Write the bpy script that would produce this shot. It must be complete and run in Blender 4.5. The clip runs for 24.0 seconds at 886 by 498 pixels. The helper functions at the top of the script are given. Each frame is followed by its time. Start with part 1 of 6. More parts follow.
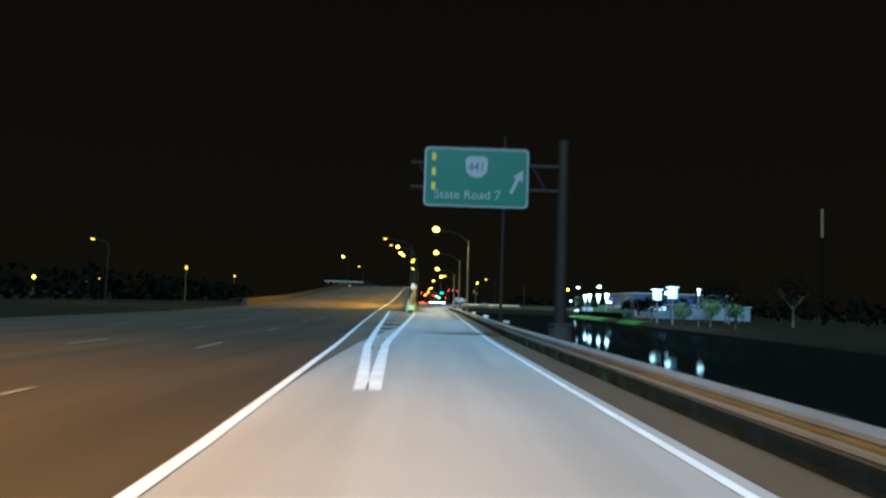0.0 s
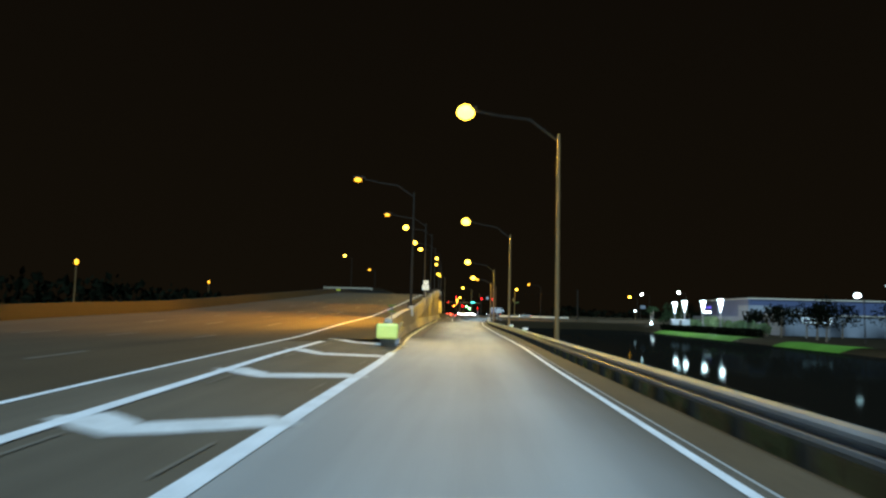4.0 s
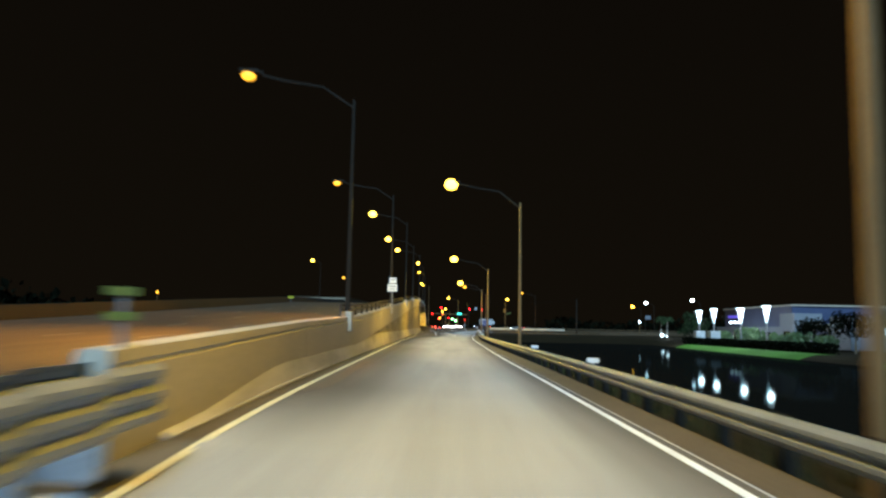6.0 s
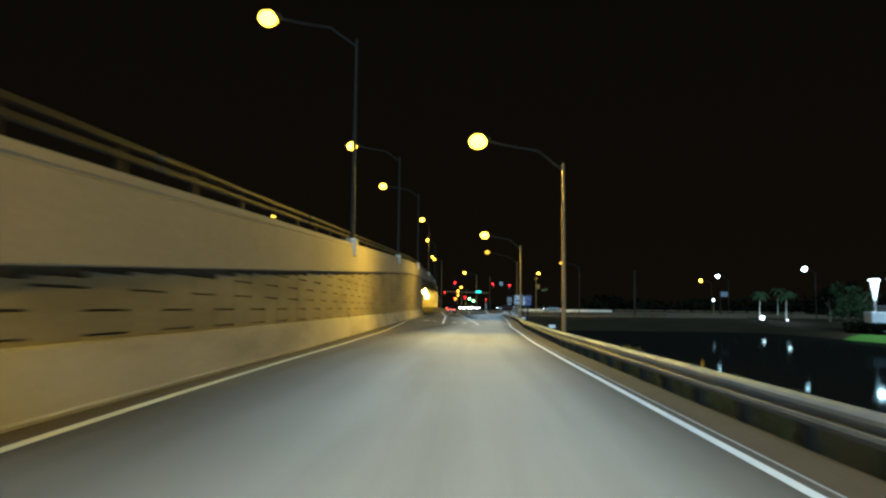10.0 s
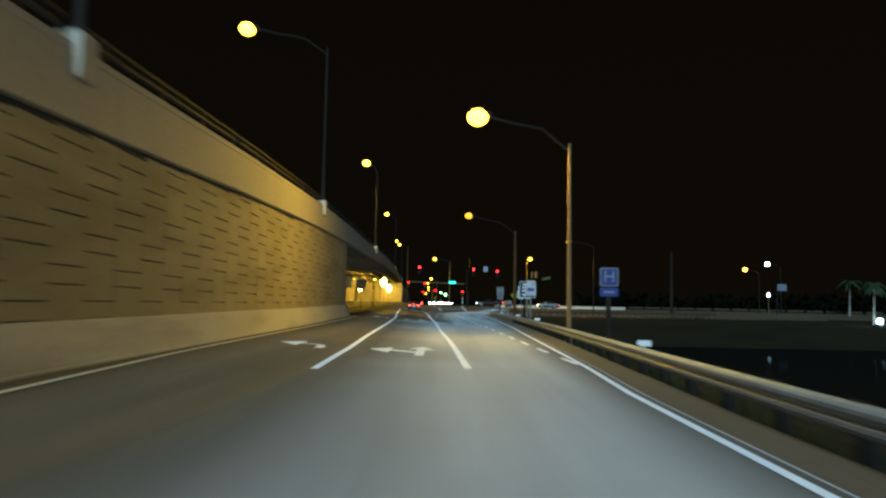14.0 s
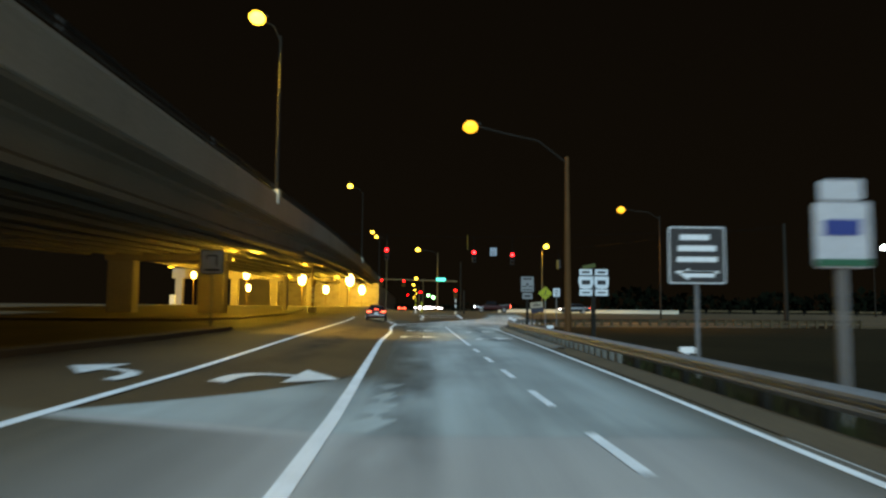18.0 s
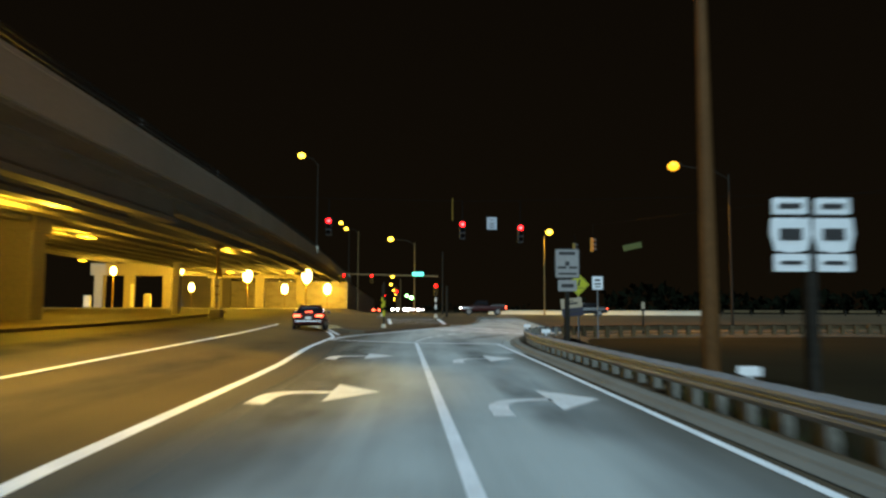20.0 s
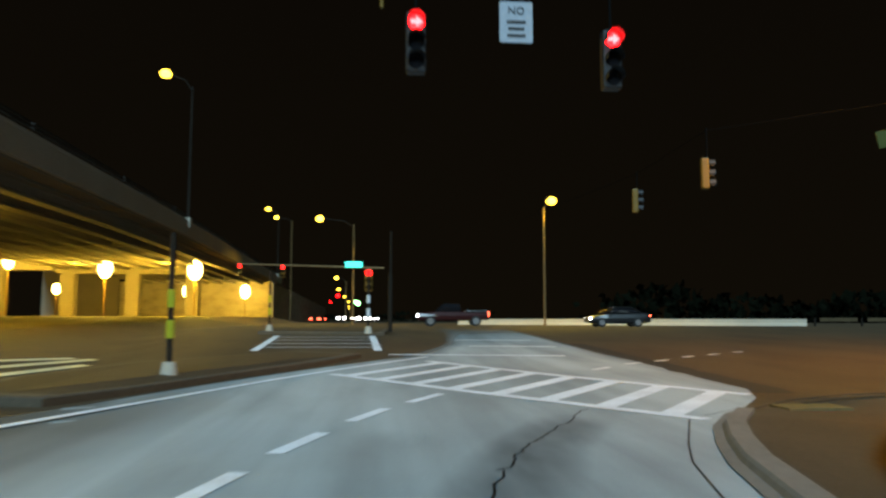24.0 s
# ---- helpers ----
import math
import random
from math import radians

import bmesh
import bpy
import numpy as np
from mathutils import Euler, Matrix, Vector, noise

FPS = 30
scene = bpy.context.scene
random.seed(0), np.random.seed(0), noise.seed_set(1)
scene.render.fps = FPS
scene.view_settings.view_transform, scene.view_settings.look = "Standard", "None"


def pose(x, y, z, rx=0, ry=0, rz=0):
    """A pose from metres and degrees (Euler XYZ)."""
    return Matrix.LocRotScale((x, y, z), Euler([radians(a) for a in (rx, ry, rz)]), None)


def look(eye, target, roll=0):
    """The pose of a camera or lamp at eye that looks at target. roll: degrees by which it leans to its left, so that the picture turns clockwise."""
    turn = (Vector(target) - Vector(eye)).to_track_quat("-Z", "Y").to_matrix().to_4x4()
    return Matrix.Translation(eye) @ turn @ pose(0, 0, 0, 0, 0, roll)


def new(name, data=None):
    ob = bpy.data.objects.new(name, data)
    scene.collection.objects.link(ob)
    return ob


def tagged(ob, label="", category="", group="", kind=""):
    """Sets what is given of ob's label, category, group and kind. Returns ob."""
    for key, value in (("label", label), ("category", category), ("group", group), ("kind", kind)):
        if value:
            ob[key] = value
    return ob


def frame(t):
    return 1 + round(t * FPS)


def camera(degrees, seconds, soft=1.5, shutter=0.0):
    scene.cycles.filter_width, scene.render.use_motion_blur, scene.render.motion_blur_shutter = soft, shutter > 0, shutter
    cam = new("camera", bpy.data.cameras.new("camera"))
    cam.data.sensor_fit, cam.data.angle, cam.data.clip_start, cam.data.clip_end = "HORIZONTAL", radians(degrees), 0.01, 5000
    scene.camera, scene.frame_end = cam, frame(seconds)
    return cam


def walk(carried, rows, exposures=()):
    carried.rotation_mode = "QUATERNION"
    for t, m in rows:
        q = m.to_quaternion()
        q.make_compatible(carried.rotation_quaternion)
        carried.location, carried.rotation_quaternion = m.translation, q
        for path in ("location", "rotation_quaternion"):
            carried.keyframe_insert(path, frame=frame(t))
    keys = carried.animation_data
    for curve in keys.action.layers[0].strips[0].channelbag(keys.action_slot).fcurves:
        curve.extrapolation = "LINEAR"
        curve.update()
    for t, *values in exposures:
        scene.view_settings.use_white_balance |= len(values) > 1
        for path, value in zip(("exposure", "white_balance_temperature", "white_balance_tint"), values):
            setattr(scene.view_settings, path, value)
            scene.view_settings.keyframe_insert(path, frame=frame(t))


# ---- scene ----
cam = camera(62.25, 24.0, soft=2.4, shutter=0.9)
EYE = 1.45
# seconds, x, y, yaw, pitch, roll of the car-mounted camera
ROWS = [
    (0.0, 0.42, 0.00, -0.30, 4.21, -1.86),
    (0.5, 0.36, 8.66, -0.33, 3.98, -2.03),
    (1.0, 0.39, 17.30, -0.24, 3.96, -2.20),
    (1.5, 0.54, 25.65, -0.05, 4.07, -2.21),
    (2.0, 0.58, 33.56, 0.41, 4.37, -2.01),
    (2.5, 0.45, 41.01, 1.37, 4.66, -1.64),
    (4.5, -0.11, 70.17, 2.03, 5.27, -1.50),
    (5.0, -0.30, 76.54, 1.66, 5.63, -1.18),
    (5.5, -0.15, 83.07, 1.21, 5.91, -1.51),
    (6.0, -0.03, 89.75, 0.93, 6.06, -1.07),
    (6.5, 0.02, 97.00, 0.84, 6.11, -0.65),
    (7.0, 0.00, 103.65, 0.85, 5.77, -1.03),
    (7.5, -0.07, 109.62, 0.87, 5.70, -1.26),
    (8.0, -0.15, 116.28, 1.15, 5.31, -1.43),
    (8.5, -0.19, 122.92, 1.65, 4.91, -0.58),
    (9.0, -0.28, 129.74, 2.12, 4.67, -0.87),
    (9.5, -0.42, 136.36, 2.34, 4.64, -0.77),
    (10.0, -0.54, 142.82, 2.21, 4.60, -0.67),
    (10.5, -0.61, 148.83, 1.89, 4.52, -1.09),
    (11.0, -0.66, 155.03, 1.53, 4.28, -1.03),
    (11.5, -0.65, 161.14, 1.20, 4.24, -0.85),
    (13.5, -0.62, 185.66, 0.20, 4.22, -0.64),
    (14.0, -0.49, 191.44, 0.01, 4.27, -1.12),
    (14.5, -0.30, 197.34, -0.01, 4.29, -0.69),
    (15.0, -0.24, 202.62, -0.01, 4.25, -0.67),
    (15.5, -0.02, 207.63, 0.02, 4.31, -0.68),
    (16.0, 0.00, 213.32, -0.09, 4.43, -0.44),
    (16.5, 0.09, 218.94, -0.05, 4.38, -0.90),
    (17.0, 0.12, 223.94, -0.17, 4.56, -0.64),
    (17.5, 0.19, 229.16, -0.40, 4.65, -0.67),
    (19.5, 0.86, 253.36, -1.80, 4.60, 0.31),
    (20.0, 1.22, 259.19, -2.12, 4.78, -0.14),
    (20.5, 1.56, 264.67, -2.33, 4.91, -0.32),
    (21.0, 1.88, 269.81, -2.47, 5.05, -0.46),
    (21.5, 2.20, 274.63, -2.61, 5.16, -0.20),
    (22.0, 2.46, 279.12, -2.78, 5.17, 0.17),
    (22.5, 2.82, 283.44, -2.80, 5.09, 0.27),
    (23.0, 2.95, 286.83, -3.13, 5.04, 0.27),
    (23.5, 3.15, 289.66, -3.62, 5.19, 0.24),
    (24.0, 3.43, 292.06, -5.27, 5.46, 0.00),
]
walk(cam, [(t, pose(x, y, EYE, 90 + pitch, roll, yaw)) for t, x, y, yaw, pitch, roll in ROWS], [(0.0, 1.75, 5800, 8), (1.0, 1.6, 6700, 12), (2.0, 1.6, 6900, 15), (4.5, 1.72, 7200, 18), (6.0, 1.65, 6600, 18), (8.0, 1.62, 7000, 13), (9.0, 1.6, 7000, 13), (10.0, 1.4, 6400, 13), (11.0, 1.4, 6700, 14), (15.0, 1.2, 6600, 13), (17.0, 1.35, 7300, 18), (20.0, 1.45, 7900, 18), (22.0, 1.45, 7500, 16), (24.0, 1.4, 7200, 13)])

# ---- light: a clear night of sodium street lamps, plus an added sun for headlights ----
world = bpy.data.worlds.new("night")
scene.world = world
world.use_nodes = True
wn, wl = world.node_tree.nodes, world.node_tree.links
bg = wn["Background"]
coord, sep, ramp = wn.new("ShaderNodeTexCoord"), wn.new("ShaderNodeSeparateXYZ"), wn.new("ShaderNodeValToRGB")
wl.new(coord.outputs["Generated"], sep.inputs[0])
wl.new(sep.outputs["Z"], ramp.inputs[0])
wl.new(ramp.outputs[0], bg.inputs["Color"])
ramp.color_ramp.elements[0].position, ramp.color_ramp.elements[0].color = 0.0, (0.0018, 0.0014, 0.0008, 1)
ramp.color_ramp.elements[1].position, ramp.color_ramp.elements[1].color = 0.5, (0.0012, 0.00095, 0.0006, 1)
bg.inputs["Strength"].default_value = 1.0

# Unseen cool sun added in place of the car's headlights
headlight_sun_data = bpy.data.lights.new("headlight_sun", "SUN")
headlight_sun_data.energy, headlight_sun_data.angle, headlight_sun_data.color = 1.5, radians(20), (0.44, 0.77, 1.0)
headlight_sun = new("headlight_sun", headlight_sun_data)
headlight_sun.matrix_world = look((0, 0, 60), (6.0, 60, 60 - 60.3 * math.tan(radians(44))))

SODIUM, AMBER, COOL = (1.0, 0.66, 0.06), (1.0, 0.44, 0.02), (0.78, 0.95, 1.0)


def lamp_light(x, y, z, watts, color=SODIUM, size=150, aim=(0, 0)):
    data = bpy.data.lights.new("street_light", "SPOT")
    data.energy, data.color, data.spot_size, data.spot_blend, data.shadow_soft_size = watts, color, radians(size), 0.5 if size < 160 else 0.2, 0.6
    ob = new("street_light", data)
    ob.matrix_world = look((x, y, z), (x + aim[0], y + aim[1] + 0.001, z - 1))
    return ob


# ---- materials ----
def mat(name, color, rough=0.6, metal=0.0, vary=0.25, scale=3.0, bump=0.0, fine=40.0, spec=0.5, streak=0.0, blot=0.0):
    """A painted, cast or rolled surface: two sizes of variation and a fine relief."""
    m = bpy.data.materials.new(name)
    m.use_nodes = True
    n, l = m.node_tree.nodes, m.node_tree.links
    b = n["Principled BSDF"]
    b.inputs["Roughness"].default_value, b.inputs["Metallic"].default_value = rough, metal
    b.inputs["Specular IOR Level"].default_value = spec
    g, big, small = n.new("ShaderNodeNewGeometry"), n.new("ShaderNodeTexNoise"), n.new("ShaderNodeTexNoise")
    big.inputs["Scale"].default_value, small.inputs["Scale"].default_value = 1.0 / scale, fine / 4
    big.inputs["Detail"].default_value, small.inputs["Detail"].default_value = 5, 3
    for t in (big, small):
        l.new(g.outputs["Position"], t.inputs["Vector"])
    add, span, mul = n.new("ShaderNodeMath"), n.new("ShaderNodeMapRange"), n.new("ShaderNodeMix")
    l.new(big.outputs["Fac"], add.inputs[0])
    l.new(small.outputs["Fac"], add.inputs[1])
    l.new(add.outputs[0], span.inputs["Value"])
    span.inputs["From Min"].default_value, span.inputs["From Max"].default_value = 0.6, 1.4
    span.inputs["To Min"].default_value, span.inputs["To Max"].default_value = 1 - vary, 1 + vary
    tone = span.outputs[0]
    for amount, size, low, high in ((streak, (0.75, 0.035, 1), 0.40, 0.62), (blot, (0.5, 0.17, 1), 0.46, 0.66)):
        if amount:
            mp, tex, rng, both = n.new("ShaderNodeMapping"), n.new("ShaderNodeTexNoise"), n.new("ShaderNodeMapRange"), n.new("ShaderNodeMath")
            mp.inputs["Scale"].default_value = size
            tex.inputs["Scale"].default_value, tex.inputs["Detail"].default_value = 1.0, 4
            rng.inputs["From Min"].default_value, rng.inputs["From Max"].default_value = low, high
            rng.inputs["To Min"].default_value, rng.inputs["To Max"].default_value = 1 + amount * 0.3, 1 - amount
            both.operation = "MULTIPLY"
            l.new(g.outputs["Position"], mp.inputs["Vector"])
            l.new(mp.outputs[0], tex.inputs["Vector"])
            l.new(tex.outputs["Fac"], rng.inputs["Value"])
            l.new(tone, both.inputs[0])
            l.new(rng.outputs[0], both.inputs[1])
            tone = both.outputs[0]
    mul.data_type, mul.blend_type = "RGBA", "MULTIPLY"
    mul.inputs["Factor"].default_value = 1.0
    mul.inputs["A"].default_value = (*color, 1)
    l.new(tone, mul.inputs["B"])
    l.new(mul.outputs["Result"], b.inputs["Base Color"])
    if bump:
        bp = n.new("ShaderNodeBump")
        bp.inputs["Strength"].default_value, bp.inputs["Distance"].default_value = bump, 0.01
        l.new(small.outputs["Fac"], bp.inputs["Height"])
        l.new(bp.outputs[0], b.inputs["Normal"])
    return m


def glow(name, color, strength):
    m = bpy.data.materials.new(name)
    m.use_nodes = True
    b = m.node_tree.nodes["Principled BSDF"]
    b.inputs["Base Color"].default_value = (*color, 1)
    b.inputs["Emission Color"].default_value, b.inputs["Emission Strength"].default_value = (*color, 1), strength
    return m


# Asphalts tinted brown to carry the amber and sodium light
M_ASPHALT = mat("amber_tinted_asphalt", (0.043, 0.030, 0.016), 0.8, vary=0.3, scale=6, bump=0.4, fine=160, streak=0.3)
M_CROSS = mat("sodium_brown_asphalt", (0.058, 0.035, 0.014), 0.8, vary=0.3, scale=6, bump=0.4, fine=160, blot=0.3)
# Same pavement as the ramp, coloured as out of the headlights
M_LEFT = mat("brown_unlit_asphalt", (0.092, 0.067, 0.038), 0.8, vary=0.25, scale=5, bump=0.4, fine=160, streak=0.3)
# Gore colour darkened where the headlights would not reach
M_GORE = mat("unlit_gore_asphalt", (0.105, 0.09, 0.07), 0.8, vary=0.25, scale=4, bump=0.4, fine=160, streak=0.25)
# Ramp base raised so the lane stands out as if headlit
M_CONCRETE_ROAD = mat("headlit_grey_pavement", (0.335, 0.345, 0.352), 0.75, vary=0.16, scale=7, bump=0.35, fine=160, streak=0.16)
M_TURN = mat("headlit_turn_pavement", (0.315, 0.365, 0.38), 0.75, vary=0.16, scale=5, bump=0.35, fine=160, streak=0.26, blot=0.2)
M_GUTTER = mat("brown_concrete_gutter", (0.085, 0.063, 0.04), 0.8, vary=0.3, scale=2.5, bump=0.4)
M_PAINT = mat("white_road_paint", (0.76, 0.81, 0.87), 0.5, vary=0.25, scale=0.8, fine=90)
M_YELLOW = mat("yellow_road_paint", (0.66, 0.60, 0.38), 0.5, vary=0.25, scale=0.8, fine=90)
M_WALL = mat("cast_concrete", (0.34, 0.292, 0.198), 0.85, vary=0.2, scale=3.5, bump=0.5, fine=60, blot=0.22)
M_COPING = mat("smooth_concrete", (0.42, 0.38, 0.31), 0.8, vary=0.18, scale=4, bump=0.3)
M_JOINT = mat("dark_joint_backing", (0.13, 0.10, 0.06), 0.9)
M_GALV = mat("galvanised_steel", (0.15, 0.155, 0.165), 0.6, metal=0.2, vary=0.2, scale=1.5)
# Pole metal tinted orange by the sodium light put into it
M_POLE = mat("sodium_tinted_pole", (0.21, 0.125, 0.05), 0.55, metal=0.3, vary=0.15, scale=1.2)
M_RAIL = mat("dull_guardrail_steel", (0.235, 0.265, 0.30), 0.5, metal=0.3, vary=0.3, scale=1.5)
# Darker copy of the rail for lengths beyond the headlights
M_RAIL_UNLIT = mat("unlit_rail_steel", (0.085, 0.06, 0.032), 0.7, metal=0.2, vary=0.3, scale=1.5, spec=0.2)
# Barrier base paled to carry the headlights falling on it
M_BARRIER = mat("headlit_barrier_concrete", (0.50, 0.47, 0.41), 0.8, vary=0.16, scale=4, bump=0.3, blot=0.25)
M_WEED = mat("roadside_weeds", (0.026, 0.028, 0.01), 0.9, vary=0.5, scale=0.6, spec=0.1)
M_PALEBOX = mat("pale_painted_cabinet", (0.50, 0.48, 0.42), 0.5, vary=0.15, scale=1.0)
M_FAINT = mat("faint_lane_paint", (0.16, 0.15, 0.13), 0.7, vary=0.4, scale=0.5)
M_WORN = mat("worn_white_paint", (0.64, 0.67, 0.70), 0.6, vary=0.3, scale=0.5, fine=60)
# Pole copies: near black as unlit, brown with orange lamplight in it
M_POLE_DARK = mat("unlit_dark_pole", (0.02, 0.016, 0.012), 0.7, metal=0.2, vary=0.2, scale=1.2, spec=0.2)
M_POLE_BROWN = mat("orange_lit_brown_pole", (0.10, 0.045, 0.015), 0.7, metal=0.2, vary=0.25, scale=1.2, spec=0.2)
M_DULL = mat("near_black_concrete", (0.022, 0.018, 0.013), 0.85, vary=0.25, scale=4, bump=0.3)
M_OLIVE = mat("olive_green_plate", (0.07, 0.08, 0.012), 0.6, vary=0.15)
M_WOODPOST = mat("darkened_timber", (0.018, 0.016, 0.013), 0.9, vary=0.35, scale=0.4, spec=0.1)
# Two grass tones, one unlit and one with lamplight in its green
M_GRASS = mat("unlit_grass", (0.014, 0.010, 0.004), 0.95, vary=0.55, scale=5, bump=1.0, fine=30, spec=0.1)
M_LAWN = mat("lamplit_lawn", (0.05, 0.16, 0.02), 0.95, vary=0.4, scale=4, bump=0.8, fine=30, spec=0.1)
M_GIRDER = mat("bridge_girder_concrete", (0.22, 0.19, 0.14), 0.85, vary=0.2, scale=3)
# Leaf copies from unlit to lamplit, the light put into their colour
M_LEAF = mat("unlit_leaves", (0.004, 0.005, 0.003), 1.0, vary=0.5, scale=1.2, spec=0.0)
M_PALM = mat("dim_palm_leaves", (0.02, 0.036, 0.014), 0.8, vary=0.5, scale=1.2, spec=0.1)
# Trunk colour paled to help the flood light at its foot
M_PALMTRUNK = mat("floodlit_palm_trunk", (0.26, 0.25, 0.22), 0.85, vary=0.3, scale=0.3, bump=0.4)
M_SCRUB = mat("yellowish_scrub", (0.06, 0.05, 0.015), 0.9, vary=0.5, scale=0.8, spec=0.1)
M_TAN = mat("tan_printed_board", (0.30, 0.24, 0.17), 0.7, vary=0.15)
M_NAVY = mat("dark_blue_board", (0.015, 0.015, 0.03), 0.7)
# White sheeting greyed as if it returned no headlight
M_SIGNDULL = mat("dimmed_white_sheeting", (0.22, 0.22, 0.22), 0.6, vary=0.15)
# Nose colour paled to carry the glare of headlights
M_NOSE = mat("headlit_fluorescent_sheeting", (0.85, 0.88, 0.22), 0.5, vary=0.08)
M_KERB = mat("kerb_concrete", (0.15, 0.145, 0.13), 0.8, vary=0.25, scale=1.5, bump=0.4)
M_CRACK = mat("tar_filled_crack", (0.02, 0.02, 0.02), 0.6, vary=0.3)
M_WALK = mat("dark_brown_paving", (0.045, 0.034, 0.02), 0.85, vary=0.3, scale=2, bump=0.4, blot=0.25)
M_PAD = mat("dull_yellow_paving", (0.11, 0.085, 0.03), 0.8, vary=0.4)
# Yellow darkened for plates that send no headlight back
M_DIMYEL = mat("dimmed_yellow_plate", (0.11, 0.125, 0.012), 0.6, vary=0.2)
M_BARK = mat("bark", (0.10, 0.075, 0.05), 0.9, vary=0.4, scale=0.5)
M_PEDESTAL = mat("pale_render", (0.45, 0.48, 0.5), 0.8, vary=0.2, scale=2, bump=0.3)
# White wall darkened to offset the sun lamp falling on it
M_WHITE = mat("darkened_white_wall", (0.14, 0.165, 0.20), 0.7, vary=0.15, scale=5)
M_BLUE = mat("blue_painted_band", (0.035, 0.055, 0.12), 0.6)
M_SIGNW = mat("white_sign_sheeting", (0.66, 0.70, 0.74), 0.5, vary=0.08)
# Milder greyed copy for signs half out of the headlights
M_SIGNMID = mat("half_dimmed_white_sheeting", (0.36, 0.40, 0.46), 0.6, vary=0.15)
M_SIGNG = mat("green_sign_sheeting", (0.004, 0.085, 0.05), 0.5, vary=0.1)
M_SIGNB = mat("blue_sign_sheeting", (0.012, 0.035, 0.19), 0.5, vary=0.1)
M_SIGNY = mat("yellow_green_sign_sheeting", (0.36, 0.37, 0.016), 0.5, vary=0.08)
M_YELSIGN = mat("yellow_sign_sheeting", (0.52, 0.34, 0.015), 0.5, vary=0.08)
M_BLACK = mat("black_print", (0.02, 0.02, 0.022), 0.6)
# Near black so the wires stay unlit under the sun lamp
M_WIRE = mat("unlit_black_wire", (0.006, 0.006, 0.006), 0.95, spec=0.05)
M_BRONZE = mat("dark_bronze_paint", (0.035, 0.03, 0.026), 0.7, spec=0.2)
M_SIGYEL = mat("yellow_signal_housing", (0.2, 0.11, 0.012), 0.5)
M_CARRED = mat("dark_red_car_paint", (0.035, 0.006, 0.006), 0.25, vary=0.05)
M_CARDARK = mat("dark_car_paint", (0.01, 0.01, 0.011), 0.3, vary=0.05)
M_GLASS = mat("tinted_glass", (0.01, 0.01, 0.012), 0.06, vary=0.02)
M_RUBBER = mat("black_rubber", (0.02, 0.02, 0.02), 0.85)
M_CHROME = mat("bright_wheel_alloy", (0.45, 0.45, 0.46), 0.3, metal=0.8)
M_WATER = bpy.data.materials.new("murky_dark_water")
M_WATER.use_nodes = True
wt, wlk = M_WATER.node_tree.nodes, M_WATER.node_tree.links
wt.remove(wt["Principled BSDF"])
murk, shine, both = wt.new("ShaderNodeBsdfDiffuse"), wt.new("ShaderNodeBsdfGlossy"), wt.new("ShaderNodeMixShader")
murk.inputs["Color"].default_value = (0.006, 0.006, 0.005, 1)
shine.inputs["Color"].default_value, shine.inputs["Roughness"].default_value = (0.27, 0.38, 0.40, 1), 0.035
both.inputs["Fac"].default_value = 0.085
wave, wb, wg = wt.new("ShaderNodeTexNoise"), wt.new("ShaderNodeBump"), wt.new("ShaderNodeNewGeometry")
wave.inputs["Scale"].default_value, wb.inputs["Strength"].default_value, wb.inputs["Distance"].default_value = 1.4, 0.1, 0.03
wlk.new(wg.outputs["Position"], wave.inputs["Vector"])
wlk.new(wave.outputs["Fac"], wb.inputs["Height"])
for sh in (murk, shine):
    wlk.new(wb.outputs[0], sh.inputs["Normal"])
wlk.new(murk.outputs[0], both.inputs[1])
wlk.new(shine.outputs[0], both.inputs[2])
wlk.new(both.outputs[0], wt["Material Output"].inputs["Surface"])

M_GREYPOST = mat("headlit_timber", (0.14, 0.13, 0.11), 0.85, vary=0.3, scale=0.4)
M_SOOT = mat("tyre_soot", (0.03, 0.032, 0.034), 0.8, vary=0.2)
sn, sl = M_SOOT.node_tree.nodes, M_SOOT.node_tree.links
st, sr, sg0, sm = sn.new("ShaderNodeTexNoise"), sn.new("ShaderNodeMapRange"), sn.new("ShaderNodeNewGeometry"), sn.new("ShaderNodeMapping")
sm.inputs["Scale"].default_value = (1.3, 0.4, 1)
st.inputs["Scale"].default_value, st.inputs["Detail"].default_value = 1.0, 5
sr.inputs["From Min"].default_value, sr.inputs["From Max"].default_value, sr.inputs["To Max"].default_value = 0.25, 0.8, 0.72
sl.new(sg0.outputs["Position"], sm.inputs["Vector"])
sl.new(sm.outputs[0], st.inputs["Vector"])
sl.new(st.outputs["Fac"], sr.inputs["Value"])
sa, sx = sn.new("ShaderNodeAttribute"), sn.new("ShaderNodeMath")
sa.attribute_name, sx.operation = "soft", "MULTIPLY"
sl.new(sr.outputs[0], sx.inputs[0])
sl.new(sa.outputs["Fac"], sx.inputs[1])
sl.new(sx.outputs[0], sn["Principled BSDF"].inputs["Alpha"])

# Brown overlay that paints the headlights' falloff onto the road
M_FALLOFF = mat("brown_headlight_falloff", (0.09, 0.073, 0.05), 0.8, vary=0.25, scale=5, bump=0.4, fine=160, streak=0.3)
gn, gl = M_FALLOFF.node_tree.nodes, M_FALLOFF.node_tree.links
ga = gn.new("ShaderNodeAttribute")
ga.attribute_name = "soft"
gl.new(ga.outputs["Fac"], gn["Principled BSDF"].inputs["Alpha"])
# Alpha fades the turn paving out as headlights would
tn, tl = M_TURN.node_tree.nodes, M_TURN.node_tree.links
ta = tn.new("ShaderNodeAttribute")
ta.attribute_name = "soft"
